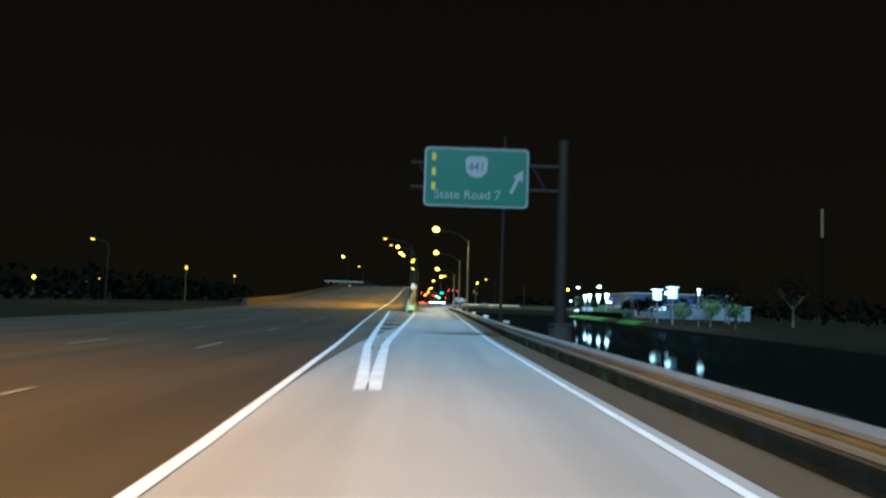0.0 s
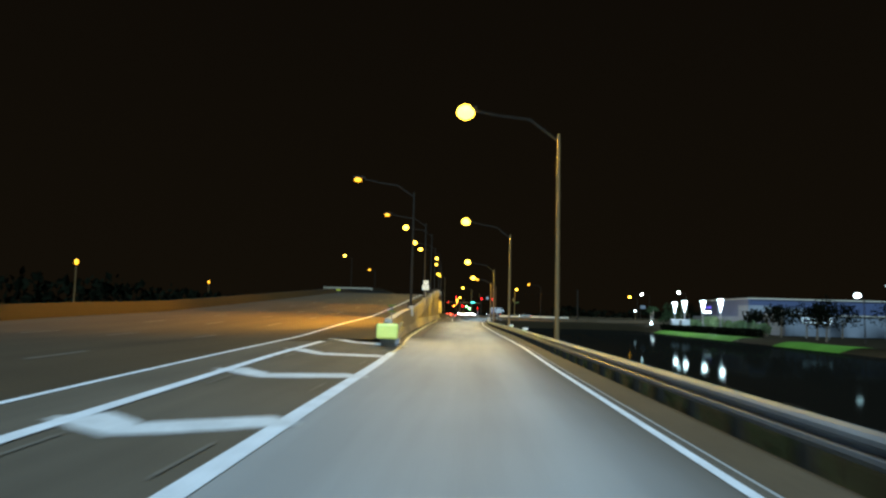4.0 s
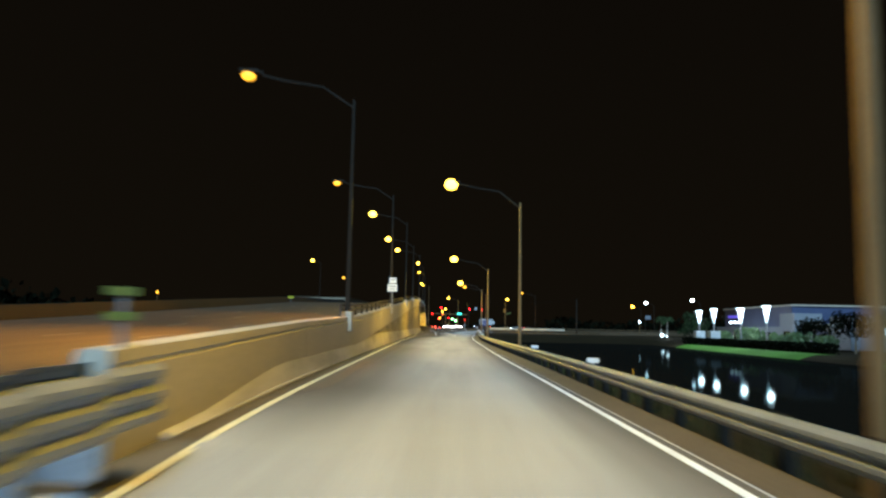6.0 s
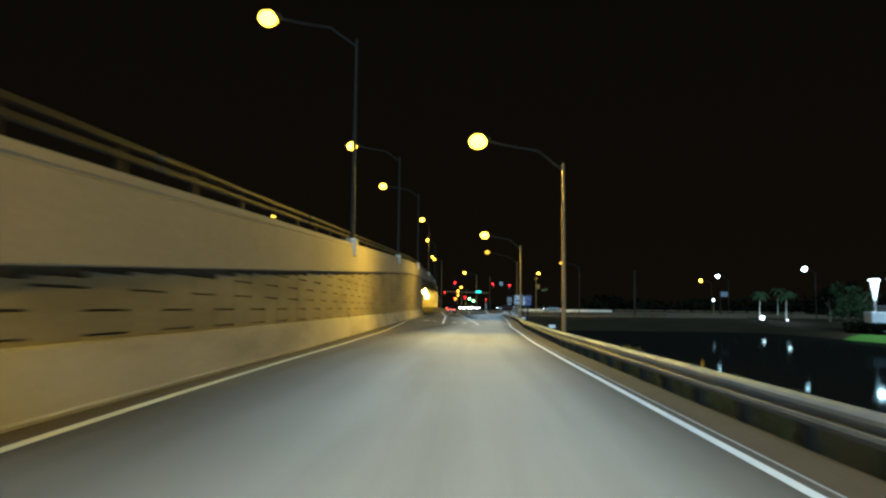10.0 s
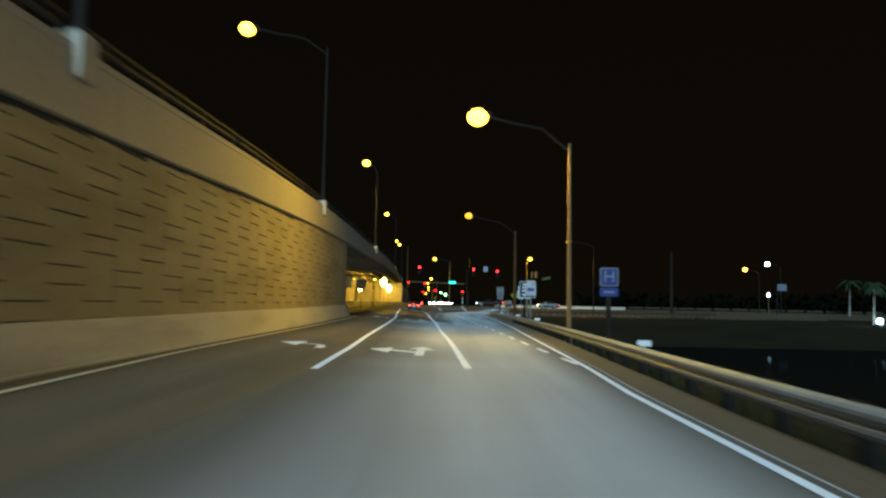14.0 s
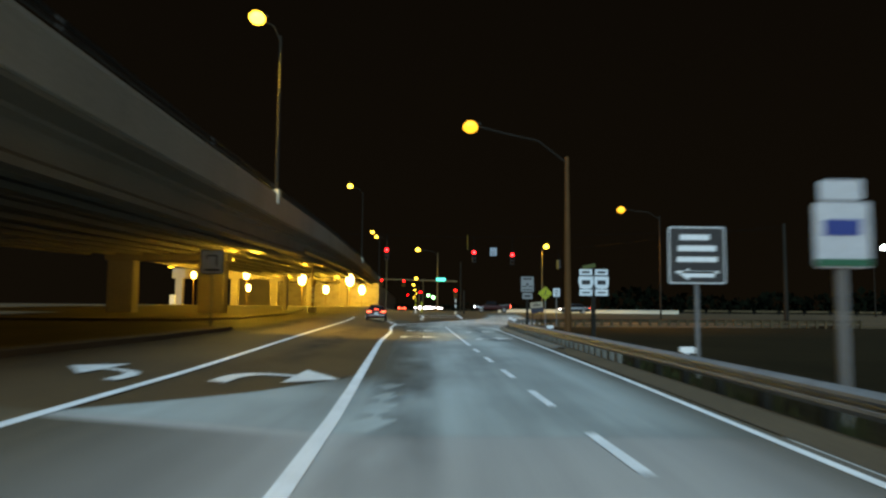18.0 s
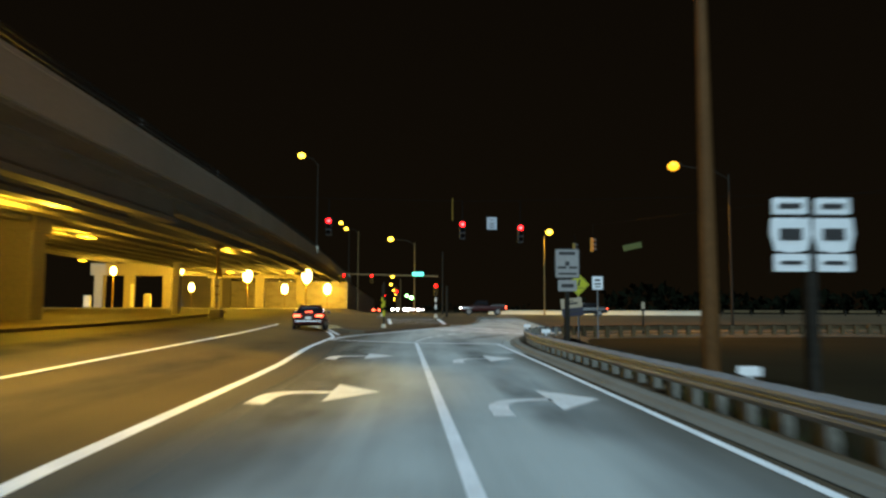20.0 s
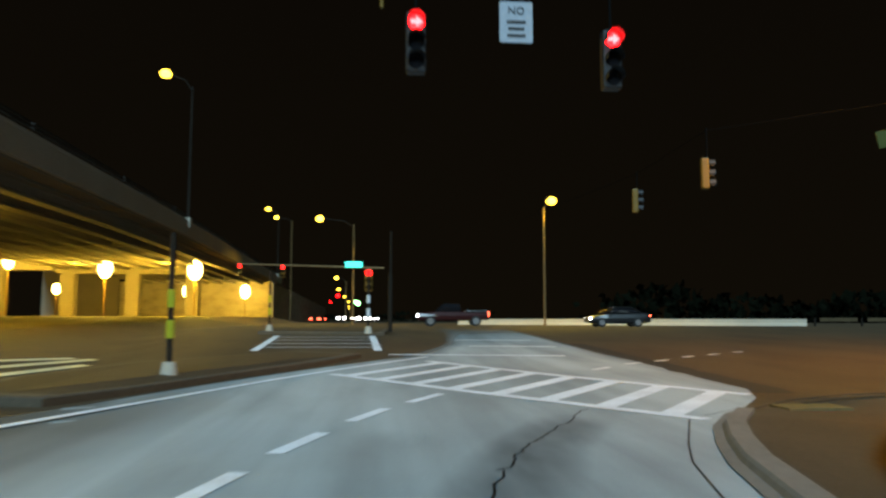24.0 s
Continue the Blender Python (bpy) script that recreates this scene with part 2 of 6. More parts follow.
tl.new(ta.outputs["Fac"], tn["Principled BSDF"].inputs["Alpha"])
G_SODIUM = glow("lit_sodium_lens", (1.0, 0.64, 0.05), 4.0)
G_AMBER = glow("lit_amber_lens", (1.0, 0.45, 0.03), 0.8)
G_COOL = glow("lit_white_lens", (0.62, 0.9, 1.0), 4)
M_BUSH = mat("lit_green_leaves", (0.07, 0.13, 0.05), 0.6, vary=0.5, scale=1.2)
G_SOFT = glow("softly_lit_shaft", (0.62, 0.9, 1.0), 0.12)
G_COOLHOT = glow("lit_distant_white_lens", (0.62, 0.9, 1.0), 22)
G_AMBERHOT = glow("lit_distant_amber_lens", (1.0, 0.45, 0.03), 9)
G_DISC = glow("lit_white_disc", (0.62, 0.9, 1.0), 1.8)
G_SHAFT = glow("brightly_lit_shaft", (0.62, 0.9, 1.0), 0.36)
G_GLOBE = glow("lit_bright_globe", (1.0, 0.78, 0.22), 9)
G_RED = glow("lit_red_signal", (1.0, 0.006, 0.008), 6)
G_REDHOT = glow("lit_red_arrow", (1.0, 0.05, 0.06), 6)
G_TAIL = glow("lit_tail_lamp", (1.0, 0.10, 0.05), 3)
G_HEAD = glow("lit_head_lamp", (0.9, 0.96, 1.0), 7)
G_TEAL = glow("lit_street_name_panel", (0.02, 0.75, 0.62), 1.1)
G_VIOLET = glow("lit_violet_sign", (0.16, 0.12, 0.9), 0.16)
G_GREEN = glow("lit_green_signal", (0.25, 1.0, 0.35), 5)


# ---- shapes ----
def mesh_of(bm, name, material):
    me = bpy.data.meshes.new(name)
    bm.normal_update()
    bm.to_mesh(me)
    bm.free()
    for m in material if isinstance(material, (list, tuple)) else (material,):
        me.materials.append(m)
    return me


def part(name, bm, material, parent=None, label=""):
    """Links a bmesh as one mesh object, under a thing or a part if one is given."""
    ob = new(name, mesh_of(bm, name, material))
    if parent is not None:
        ob.parent = parent
    if label:
        ob["label"] = label
    return ob


def share(name, me, parent, m):
    ob = new(name, me)
    ob.parent = parent
    ob.matrix_basis = m
    return ob


def thing(name, label, category, group="", kind="", at=(0, 0, 0), turn=0):
    ob = new(name)
    ob.empty_display_size = 0.2
    ob.matrix_basis = pose(*at, 0, 0, turn)
    return tagged(ob, label, category, group, kind)


def box(bm, c, s, m=None, bevel=0.0):
    """A box with centre c and size s, moved by m, its edges broken by bevel."""
    vs = bmesh.ops.create_cube(bm, size=1, matrix=(m or Matrix()) @ Matrix.LocRotScale(c, None, s))["verts"]
    if bevel:
        es = list({e for v in vs for e in v.link_edges})
        bmesh.ops.bevel(bm, geom=es, offset=bevel, segments=2, affect="EDGES", profile=0.5)
    return bm


def cyl(bm, a, b, r1, r2=None, n=12):
    a, b = Vector(a), Vector(b)
    d = b - a
    q = d.to_track_quat("Z", "Y").to_matrix().to_4x4()
    bmesh.ops.create_cone(bm, cap_ends=True, segments=n, radius1=r1, radius2=r1 if r2 is None else r2, depth=d.length, matrix=Matrix.Translation((a + b) / 2) @ q)
    return bm


def ball(bm, c, s, n=10):
    bmesh.ops.create_uvsphere(bm, u_segments=n, v_segments=max(6, n - 2), radius=1, matrix=Matrix.LocRotScale(c, None, s))
    return bm


def tube(bm, pts, r, n=8):
    for a, b in zip(pts, pts[1:]):
        cyl(bm, a, b, r, r, n)
    return bm


def B():
    return bmesh.new()


def prism(bm, outline, depth, m=None):
    """A flat plate: outline in x and z, thickness along y."""
    m = m or Matrix()
    f = [bm.verts.new(m @ Vector((x, -depth / 2, z))) for x, z in outline]
    k = [bm.verts.new(m @ Vector((x, depth / 2, z))) for x, z in outline]
    bm.faces.new(f)
    bm.faces.new(k[::-1])
    for i in range(len(f)):
        j = (i + 1) % len(f)
        bm.faces.new((f[j], f[i], k[i], k[j]))
    return bm


def rounded(w, h, r, n=4):
    out = []
    for cx, cz, a0 in ((w / 2 - r, h / 2 - r, 0), (-w / 2 + r, h / 2 - r, 90), (-w / 2 + r, -h / 2 + r, 180), (w / 2 - r, -h / 2 + r, 270)):
        for i in range(n + 1):
            a = radians(a0 + 90 * i / n)
            out.append((cx + r * math.cos(a), cz + r * math.sin(a)))
    return out[::-1]


# ---- plan: lines along the road, as (y, x) ----
def line(*pts):
    ys, xs = [p[0] for p in pts], [p[1] for p in pts]
    return lambda y: float(np.interp(y, ys, xs))


EDGE_R = line((-80, 3.6), (0, 3.05), (15, 2.72), (30, 2.47), (84, 2.5), (97, 2.6), (111, 2.47), (124, 2.28), (137, 2.21), (150, 2.18), (163, 2.13), (175, 2.15), (198, 2.57), (204, 2.68), (209, 2.96), (217, 3.25), (231, 3.7), (238, 3.98), (250, 4.3), (266, 4.53), (278, 4.66), (291, 4.76))
RAIL = line((-80, 4.4), (0, 4.0), (30, 3.45), (115, 3.4), (150, 3.0), (172, 2.95), (200, 3.5), (222, 4.5), (238, 4.95), (250, 5.28), (266, 5.48), (280, 5.52), (286, 5.6))
RAMP_L = line((12, -0.6), (25, -1.35), (50, -1.8), (84, -2.45), (97, -2.85), (103, -3.15), (111, -3.42), (125, -3.84), (136, -4.15), (146, -4.4), (152, -4.62), (160, -4.8), (168, -4.87), (182, -5.1), (195, -5.65), (208, -6.25), (231, -6.4), (243, -6.6))
GORE_L = line((-80, -0.6), (12, -0.8), (24, -1.85), (36, -2.6), (48, -3.3), (60, -4.0), (84, -5.3), (92, -5.6), (110, -5.8))
MAIN_EDGE = line((-80, -1.75), (5, -1.7), (24, -2.85), (50, -4.7), (75, -6.3), (96, -7.4), (119, -7.9), (150, -8.4), (204, -9.6), (243, -10.2), (350, -14.0), (440, -17.3))
WALL = line((94, -3.45), (98, -3.55), (111, -4.1), (122, -4.5), (135, -4.85), (147, -5.15), (175, -5.9), (205, -6.75), (230, -7.05), (243, -7.3), (276, -8.4), (350, -11.1), (440, -14.5))
DECK = line((64, 0.0), (84, 0.2), (96, 0.28), (110, 0.72), (123, 1.02), (135, 1.55), (150, 2.25), (165, 2.95), (180, 3.65), (200, 4.6), (215, 5.25), (230, 5.72), (243, 6.0), (260, 6.35), (275, 6.75), (300, 7.5), (320, 7.85), (345, 8.2), (440, 8.4))
FALL = line((80, 0.0), (92, 0.06), (105, 0.15), (150, 0.23), (165, 0.23), (200, 0.28), (225, 0.38), (243, 0.5), (272, 0.55), (307, 0.95), (366, 1.75), (440, 1.8))
KERB_R = line((250, 4.88), (270, 5.02), (285, 5.2), (290, 5.45), (295, 6.08), (299.7, 7.35), (302.5, 8.6), (304.5, 11), (305.6, 15), (306.2, 22), (306.8, 34), (307.4, 80))
WALL_END = 243.4


def smooth(v, a, b):
    t = min(1.0, max(0.0, (v - a) / (b - a)))
    return t * t * (3 - 2 * t)


def gz(x, y):
    """Height of the pavement: a crossfall rising to the wall, and a climb to the far side of the crossing."""
    fall = FALL(y) * min(1.0, max(0.0, (-x - 0.5) / (-WALL(y) - 0.5))) ** (1 + 0.6 * smooth(y, 262, 300))
    if y < 98:
        a, b = RAMP_L(y), GORE_L(y)
        fall = DECK(y) * min(1.0, max(0.0, (a - x) / max(0.1, a - b)))
    return max(fall, 0.9 * smooth(y, 300, 345))


def sheet(bm, left, right, ys, z, nx=6, up=0.0):
    """A surface between two lines, with height z(x, y)."""
    rows = []
    for y in ys:
        a, b = left(y), right(y)
        rows.append([bm.verts.new((a + (b - a) * i / nx, y, z(a + (b - a) * i / nx, y) + up)) for i in range(nx + 1)])
    for p, q in zip(rows, rows[1:]):
        for i in range(nx):
            bm.faces.new((p[i], p[i + 1], q[i + 1], q[i]))
    return bm


def ribbon(bm, pts, w, z=gz, up=0.012):
    """A painted line of width w along the plan points."""
    P = [Vector((x, y)) for x, y in pts]
    old = None
    for i, p in enumerate(P):
        d = (P[min(i + 1, len(P) - 1)] - P[max(i - 1, 0)]).normalized()
        n = Vector((-d.y, d.x)) * w / 2
        a, b = p + n, p - n
        now = [bm.verts.new((v.x, v.y, z(v.x, v.y) + up)) for v in (a, b)]
        if old:
            bm.faces.new((old[0], old[1], now[1], now[0]))
        old = now
    return bm


def along(f, a, b, step=3.0, off=0.0):
    n = max(1, round((b - a) / step))
    return [(f(a + (b - a) * i / n) + off, a + (b - a) * i / n) for i in range(n + 1)]


def frange(a, b, step):
    n = max(1, round((b - a) / step))
    return [a + (b - a) * i / n for i in range(n + 1)]


# ---- ground, roads, water ----
def ground_z(x, y):
    z = -0.12
    if y < 262:
        r = RAIL(y)
        s = smooth(x, r + 1.0, r + 6.5) * (1 - smooth(y, 238, 260))
        z -= 2.5 * s
        bank = 30 + 0.03 * y
        z += 1.7 * smooth(x, bank, bank + 6) * (1 - smooth(y, 238, 260))
    if y > 295 and x < 200:
        z += 0.85 * smooth(y, 300, 345)
    return z + 0.05 * noise.noise(Vector((x * 0.2, y * 0.2, 0)))


xs = [-3000, -1200, -500, -250, -140, -90, -60, -40, -28, -20, -14] + [float(v) for v in np.arange(-10, 60, 1.6)] + [64, 72, 84, 100, 130, 180, 300, 600, 1500, 3000]
ys = [-3000, -1000, -300, -120] + [float(v) for v in np.arange(-80, 330, 3.0)] + [340, 352, 370, 400, 450, 520, 700, 1200, 3000]
bm = B()
grid = [[bm.verts.new((x, y, ground_z(x, y) - (0.35 if (-34 < x < RAIL(y) - 0.9 and y < 262) or (y >= 258 and x < KERB_R(y) - 1) else 0))) for x in xs] for y in ys]
for p, q in zip(grid, grid[1:]):
    for i in range(len(xs) - 1):
        bm.faces.new((p[i], p[i + 1], q[i + 1], q[i]))
tagged(part("ground", bm, M_GRASS), "rough grass on the verge and canal bank, coloured near black as unlit", "ground", kind="structure")

bm = B()
sheet(bm, lambda y: RAIL(y) + 3.0, lambda y: 46 + 0.03 * y, frange(-120, 256, 20), lambda x, y: -1.5, 3)
tagged(part("water", bm, M_WATER), "still black canal water beside the ramp", "water", kind="structure")

# Left edge of the pale ramp sheet, set where headlights fall off
def PAVE_L(y):
    if y < 50:
        return MAIN_EDGE(y) + (RAMP_L(max(y, 12)) - MAIN_EDGE(y)) * smooth(y, 6, 50)
    return RAMP_L(y) if y < 168 else RAMP_L(y) + (LINE_A(y) - RAMP_L(y)) * smooth(y, 170, 207) * (1 + 0.1 * noise.noise(Vector((0, y * 0.3, 4))))


LINE_A = line((204, -2.95), (208, -3.05), (213, -3.15), (220, -3.4), (230, -3.65), (236, -3.8), (249, -4.2), (271, -5.45), (281, -5.9), (291, -6.35), (305, -7.2))
LINE_B = line((208, 0.1), (220, -0.2), (231, -0.62), (245, -1.0), (265, -1.87), (277, -2.12), (286, -2.65), (296, -2.85))
bm = B()
sheet(bm, lambda y: MAIN_EDGE(y) if y < 93 else GORE_L(y) - 0.1, lambda y: RAMP_L(y) + 0.05, frange(12, 99, 1.5), gz, 14, -0.003)
tagged(part("gore", bm, M_GORE), "asphalt of the hatched gore, darkened as out of the headlights", "road", kind="structure")
bm = B()
sheet(bm, lambda y: WALL(y) + 0.1, lambda y: max(LINE_A(y), PAVE_L(y)) + 0.3 if y > 160 else RAMP_L(y) + 0.1, frange(98.5, WALL_END, 1.5), gz, 10, -0.004)
tagged(part("left_lanes", bm, M_LEFT), "asphalt of the shoulder and left turn lanes under the wall, browned as unlit", "road", kind="structure")
bm = B()
sheet(bm, PAVE_L, lambda y: EDGE_R(y) + 0.25, frange(-80, WALL_END, 1.5), gz, 26)
tagged(part("road", bm, M_CONCRETE_ROAD), "grey pavement of the exit ramp, paled as in headlights", "road", kind="structure")

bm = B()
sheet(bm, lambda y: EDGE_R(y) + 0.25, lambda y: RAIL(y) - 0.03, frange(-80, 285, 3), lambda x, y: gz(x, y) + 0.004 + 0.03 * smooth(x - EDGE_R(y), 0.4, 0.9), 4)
tagged(part("gutter", bm, M_GUTTER), "brown concrete shoulder gutter under the guardrail", "gutter", kind="structure")

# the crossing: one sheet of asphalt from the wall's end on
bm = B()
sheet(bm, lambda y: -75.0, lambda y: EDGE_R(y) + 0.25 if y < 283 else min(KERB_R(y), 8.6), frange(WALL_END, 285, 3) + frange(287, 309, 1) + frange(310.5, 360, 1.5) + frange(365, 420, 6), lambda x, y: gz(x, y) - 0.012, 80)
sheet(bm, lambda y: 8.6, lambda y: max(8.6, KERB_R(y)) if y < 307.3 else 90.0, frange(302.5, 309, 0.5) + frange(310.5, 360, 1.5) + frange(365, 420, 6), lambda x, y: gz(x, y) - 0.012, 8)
tagged(part("crossing", bm, M_CROSS), "wide asphalt road crossing, sodium light put into its brown", "road", kind="structure")
TURN_L = line((WALL_END, -4.0), (246, -2.6), (250, -1.25), (265, -1.87), (277, -2.12), (286, -2.65), (294, -2.8), (297, -2.7), (301.5, -2.45), (305.6, -1.15), (309, 0.35), (311.6, 1.75), (315.6, 4.3), (322, 6.2), (330, 7.0))
TURN_R = line((WALL_END, 4.3), (283, 4.8), (285, 5.1), (290, 5.4), (295, 6.0), (299.7, 7.3), (302.5, 8.6), (305.8, 10.9), (312, 11.2), (330, 11.4))
# Pale sheet paints the headlight pool over the turn lanes
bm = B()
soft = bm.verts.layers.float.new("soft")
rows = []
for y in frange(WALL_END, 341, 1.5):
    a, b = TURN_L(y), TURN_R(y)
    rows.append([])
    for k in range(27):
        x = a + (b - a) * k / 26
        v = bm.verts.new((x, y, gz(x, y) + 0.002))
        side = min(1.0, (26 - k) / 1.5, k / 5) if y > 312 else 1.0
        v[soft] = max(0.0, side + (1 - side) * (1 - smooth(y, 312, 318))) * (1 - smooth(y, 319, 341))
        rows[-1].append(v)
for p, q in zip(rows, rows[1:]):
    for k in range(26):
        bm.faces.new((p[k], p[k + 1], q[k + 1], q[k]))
tagged(part("turn_lane_paving", bm, M_TURN), "grey paving of the right turn lanes, paled and faded like a headlight pool", "road", kind="structure")

# main carriageway: level beside the ramp, then climbing to the bridge
bm = B()
sheet(bm, lambda y: MAIN_EDGE(y) - 17.5, lambda y: MAIN_EDGE(y) if y < 93 else WALL(y) - 0.35, frange(-80, 440, 4), lambda x, y: DECK(y) - 0.004, 6)
tagged(part("carriageway", bm, M_ASPHALT), "asphalt main carriageway climbing to the bridge, tinted amber brown as lamplit", "road", kind="structure")

# paint
def deck_z(x, y):
    return DECK(y)


def paint(name, label, polys, w, material=M_PAINT, z=gz, up=0.012):
    bm = B()
    for pts in polys:
        ribbon(bm, pts, w, z, up)
    return tagged(part(name, bm, material), label, "road marking", kind="structure")


paint("edge_line", "solid white edge line by the gutter", [along(EDGE_R, -80, 291, 1.5)], 0.125)
paint("ramp_left_line", "pale yellow edge line under the wall", [along(RAMP_L, 90, 243)], 0.12, M_YELLOW)
paint("gore_line", "broad white line along the gore", [along(RAMP_L, 12, 90)], 0.26)
paint("gore_left_line", "broad white line between gore and carriageway", [along(GORE_L, 12, 92)], 0.24, z=deck_z)
paint("main_edge_line", "white edge line of the main carriageway", [along(MAIN_EDGE, -80, 440)], 0.15, z=deck_z)
for lane in (3.5, 7.0, 10.5):
    paint("lane_dashes", "broken white lane line of the carriageway", [along(MAIN_EDGE, y, y + 3.0, 1, -lane) for y in range(-76, 200, 12)], 0.14, M_FAINT, z=deck_z)
bm = B()
for y in (29.5, 36, 42, 51, 58, 65.5, 73, 80, 87.5, 95.5):
    a, b = RAMP_L(y), GORE_L(y)
    w = min(1.0, abs(b - a) / 3.0)
    ribbon(bm, [(a + (b - a) * k / 8, y + w * w * float(np.interp(k, (0, 5, 8), (0, -2.1, -0.9)))) for k in range(9)], 0.55 + 0.3 * w, gz, 0.014)
tagged(part("gore_chevrons", bm, M_WORN), "white diagonal hatching across the gore", "road marking", kind="structure")
# rows of short raised ticks just inside both gore lines
bm = B()
for y in frange(22, 90, 6.8):
    for f, side in ((RAMP_L, -1), (GORE_L, 1)):
        for k in range(4):
            v = y + 0.42 * k
            ribbon(bm, [(f(v) + side * 0.38, v), (f(v + 0.28) + side * 0.38, v + 0.28)], 0.055, gz, 0.016)
tagged(part("gore_ticks", bm, M_FAINT), "short worn white ticks beside the gore lines", "road marking", kind="structure")
LINE_C = line((206, 3.0), (216, 2.72), (232, 2.42), (247, 2.05), (264, 1.72), (292, 1.25))
paint("lane_line", "solid white lane line", [along(LINE_A, 206, 305), along(LINE_C, 264, 292)], 0.15)
paint("thick_lane_line", "broad solid white lane line", [along(LINE_B, 208, 296)], 0.18)
paint("lane_dashes", "short white dashes of an opening lane", [along(LINE_C, y, y + 2.1, 1) for y in (209.9, 214.2, 218.6, 223, 227.6, 232.4, 237, 241.5, 246, 250.5, 255, 259.5)], 0.14)
paint("stop_line", "white stop line across both turn lanes", [[(-2.6, 292.9), (1.25, 291.9), (4.75, 290.8)]], 0.45)
paint("turn_dashes", "curving white dashes guiding the right turn", [[(1.27, 293.4), (1.42, 294.55)], [(1.48, 295.6), (1.75, 296.95)], [(1.84, 297.95), (2.16, 299.3)], [(2.36, 300.25), (2.78, 301.65)], [(3.1, 302.65), (3.62, 304.0)], [(4.02, 304.75), (4.68, 306.0)], [(5.3, 307.2), (6.1, 308.4)]], 0.2)
paint("turn_edge_line", "white edge line sweeping round the traffic island", [[(-2.75, 293), (-2.4, 297), (-1.75, 301.5), (-0.3, 305.6), (1.2, 309.0), (2.6, 311.6), (5.1, 315.6)]], 0.18)
paint("gore_line", "white lines closing to a hatched point", [[(-2.85, 296), (-3.6, 301), (-4.6, 305), (-5.6, 309)], [(-2.9, 299), (-4.4, 306.5)], [(-3.1, 299.3), (-3.5, 298.9)], [(-3.5, 301.6), (-4.1, 301.2)]], 0.18)
paint("turn_dashes", "short white dashes leading off to the crossing road", [[(9.1, 310.9), (9.75, 311.6)], [(10.5, 312.5), (11.15, 313.0)], [(11.75, 313.5), (12.35, 313.9)], [(13.2, 314.9), (13.75, 315.3)], [(14.5, 315.8), (15.05, 316.2)], [(15.9, 316.9), (16.4, 317.2)]], 0.17, M_WORN)
paint("paving_seam", "dark tarred seam along the edge of the paving", [[(TURN_R(y) + 0.3 + 0.12 * noise.noise(Vector((0, y, 7))), y) for y in frange(305.6, 322, 0.8)]], 0.75, M_DULL, up=0.005)
paint("crosswalk_line", "white border of the ladder crosswalk", [[(8.2, 302.4), (5.3, 306.3), (2.4, 310.2)], [(10.4, 305.4), (7.7, 309.6), (5.0, 313.9)]], 0.3)
bm = B()
for i in range(8):
    f = (i + 0.5) / 8
    ax, ay, bx, by = 8.2 - 5.8 * f, 302.4 + 7.8 * f, 10.4 - 5.4 * f, 305.4 + 8.5 * f
    ribbon(bm, [(ax, ay), (bx, by)], 0.38)
tagged(part("crosswalk_bars", bm, M_PAINT), "white bars of the ladder crosswalk", "road marking", kind="structure")
paint("crosswalk_line", "worn pale crosswalk stripes across the left lanes", [[(-5.7, 306.4), (-4.6, 314.2)], [(-4.8, 305.2), (-4.15, 312.4)], [(-6.6, 308.4), (-5.05, 313.9)]], 0.3, M_YELLOW)
paint("crosswalk_line", "white borders of the crosswalk beyond the island", [[(3.9, 316.6), (9.6, 315.7)], [(7.1, 320.7), (10.4, 320.2)], [(7.0, 324.8), (10.3, 324.3)], [(-0.8, 318.5), (-1.3, 328.6)], [(3.55, 318.4), (3.3, 328.4)]], 0.3)
paint("crosswalk_bars", "thin white bars of the crosswalk beyond the island", [[(-0.9 - 0.05 * (y - 319), y), (3.5, y - 0.2)] for y in (320.4, 322.6, 325.0, 327.4)], 0.22, M_WORN)


def arrow(name, x, y, kind, turn=0):
    """A painted lane arrow, its tail at (x, y)."""
    bm = B()

    def quad(pts):
        c, s = math.cos(radians(turn)), math.sin(radians(turn))
        vs = []
        for u, v in pts:
            px, py = x + u * c - v * s, y + u * s + v * c
            vs.append(bm.verts.new((px, py, gz(px, py) + 0.014)))
        bm.faces.new(vs)

    if kind == "both":
        quad([(0.35, 0), (0.6, 0), (0.6, 2.6), (0.35, 2.6)])
        quad([(0.1, 2.5), (0.9, 2.5), (0.48, 4.0)])
        quad([(0.35, 0.9), (0.35, 1.4), (-0.4, 1.75), (-0.4, 1.25)])
        quad([(-0.38, 0.4), (-0.38, 2.6), (-1.0, 1.35)])
    else:
        s, k = (-1, 0.75) if kind == "left" else (1, 1.0)
        mid = [(0.12, 0.0), (0.12, 0.8), (0.17, 1.25), (0.32, 1.6), (0.6, 1.82), (1.1, 1.9)]
        ribbon(bm, [(x + s * k * u, y + k * v) for u, v in mid], 0.3 * k, gz, 0.014)
        quad([(s * k * u, k * v) for u, v in ((1.05, 0.6), (1.9, 1.95), (1.05, 3.3))][::s])
    return tagged(part(name, bm, M_WORN), "worn white lane arrow painted on the road", "road marking", kind="structure")


for x, y, k in ((-1.3, 270.4, "right"), (2.33, 269.3, "right"), (-1.35, 280.6, "right"), (2.3, 279.4, "right"), (-1.6, 211.4, "both"), (-3.8, 211.6, "left"), (-3.4, 247.2, "right"), (-4.6, 246.4, "left")):
    arrow("lane_arrow", x, y, k)

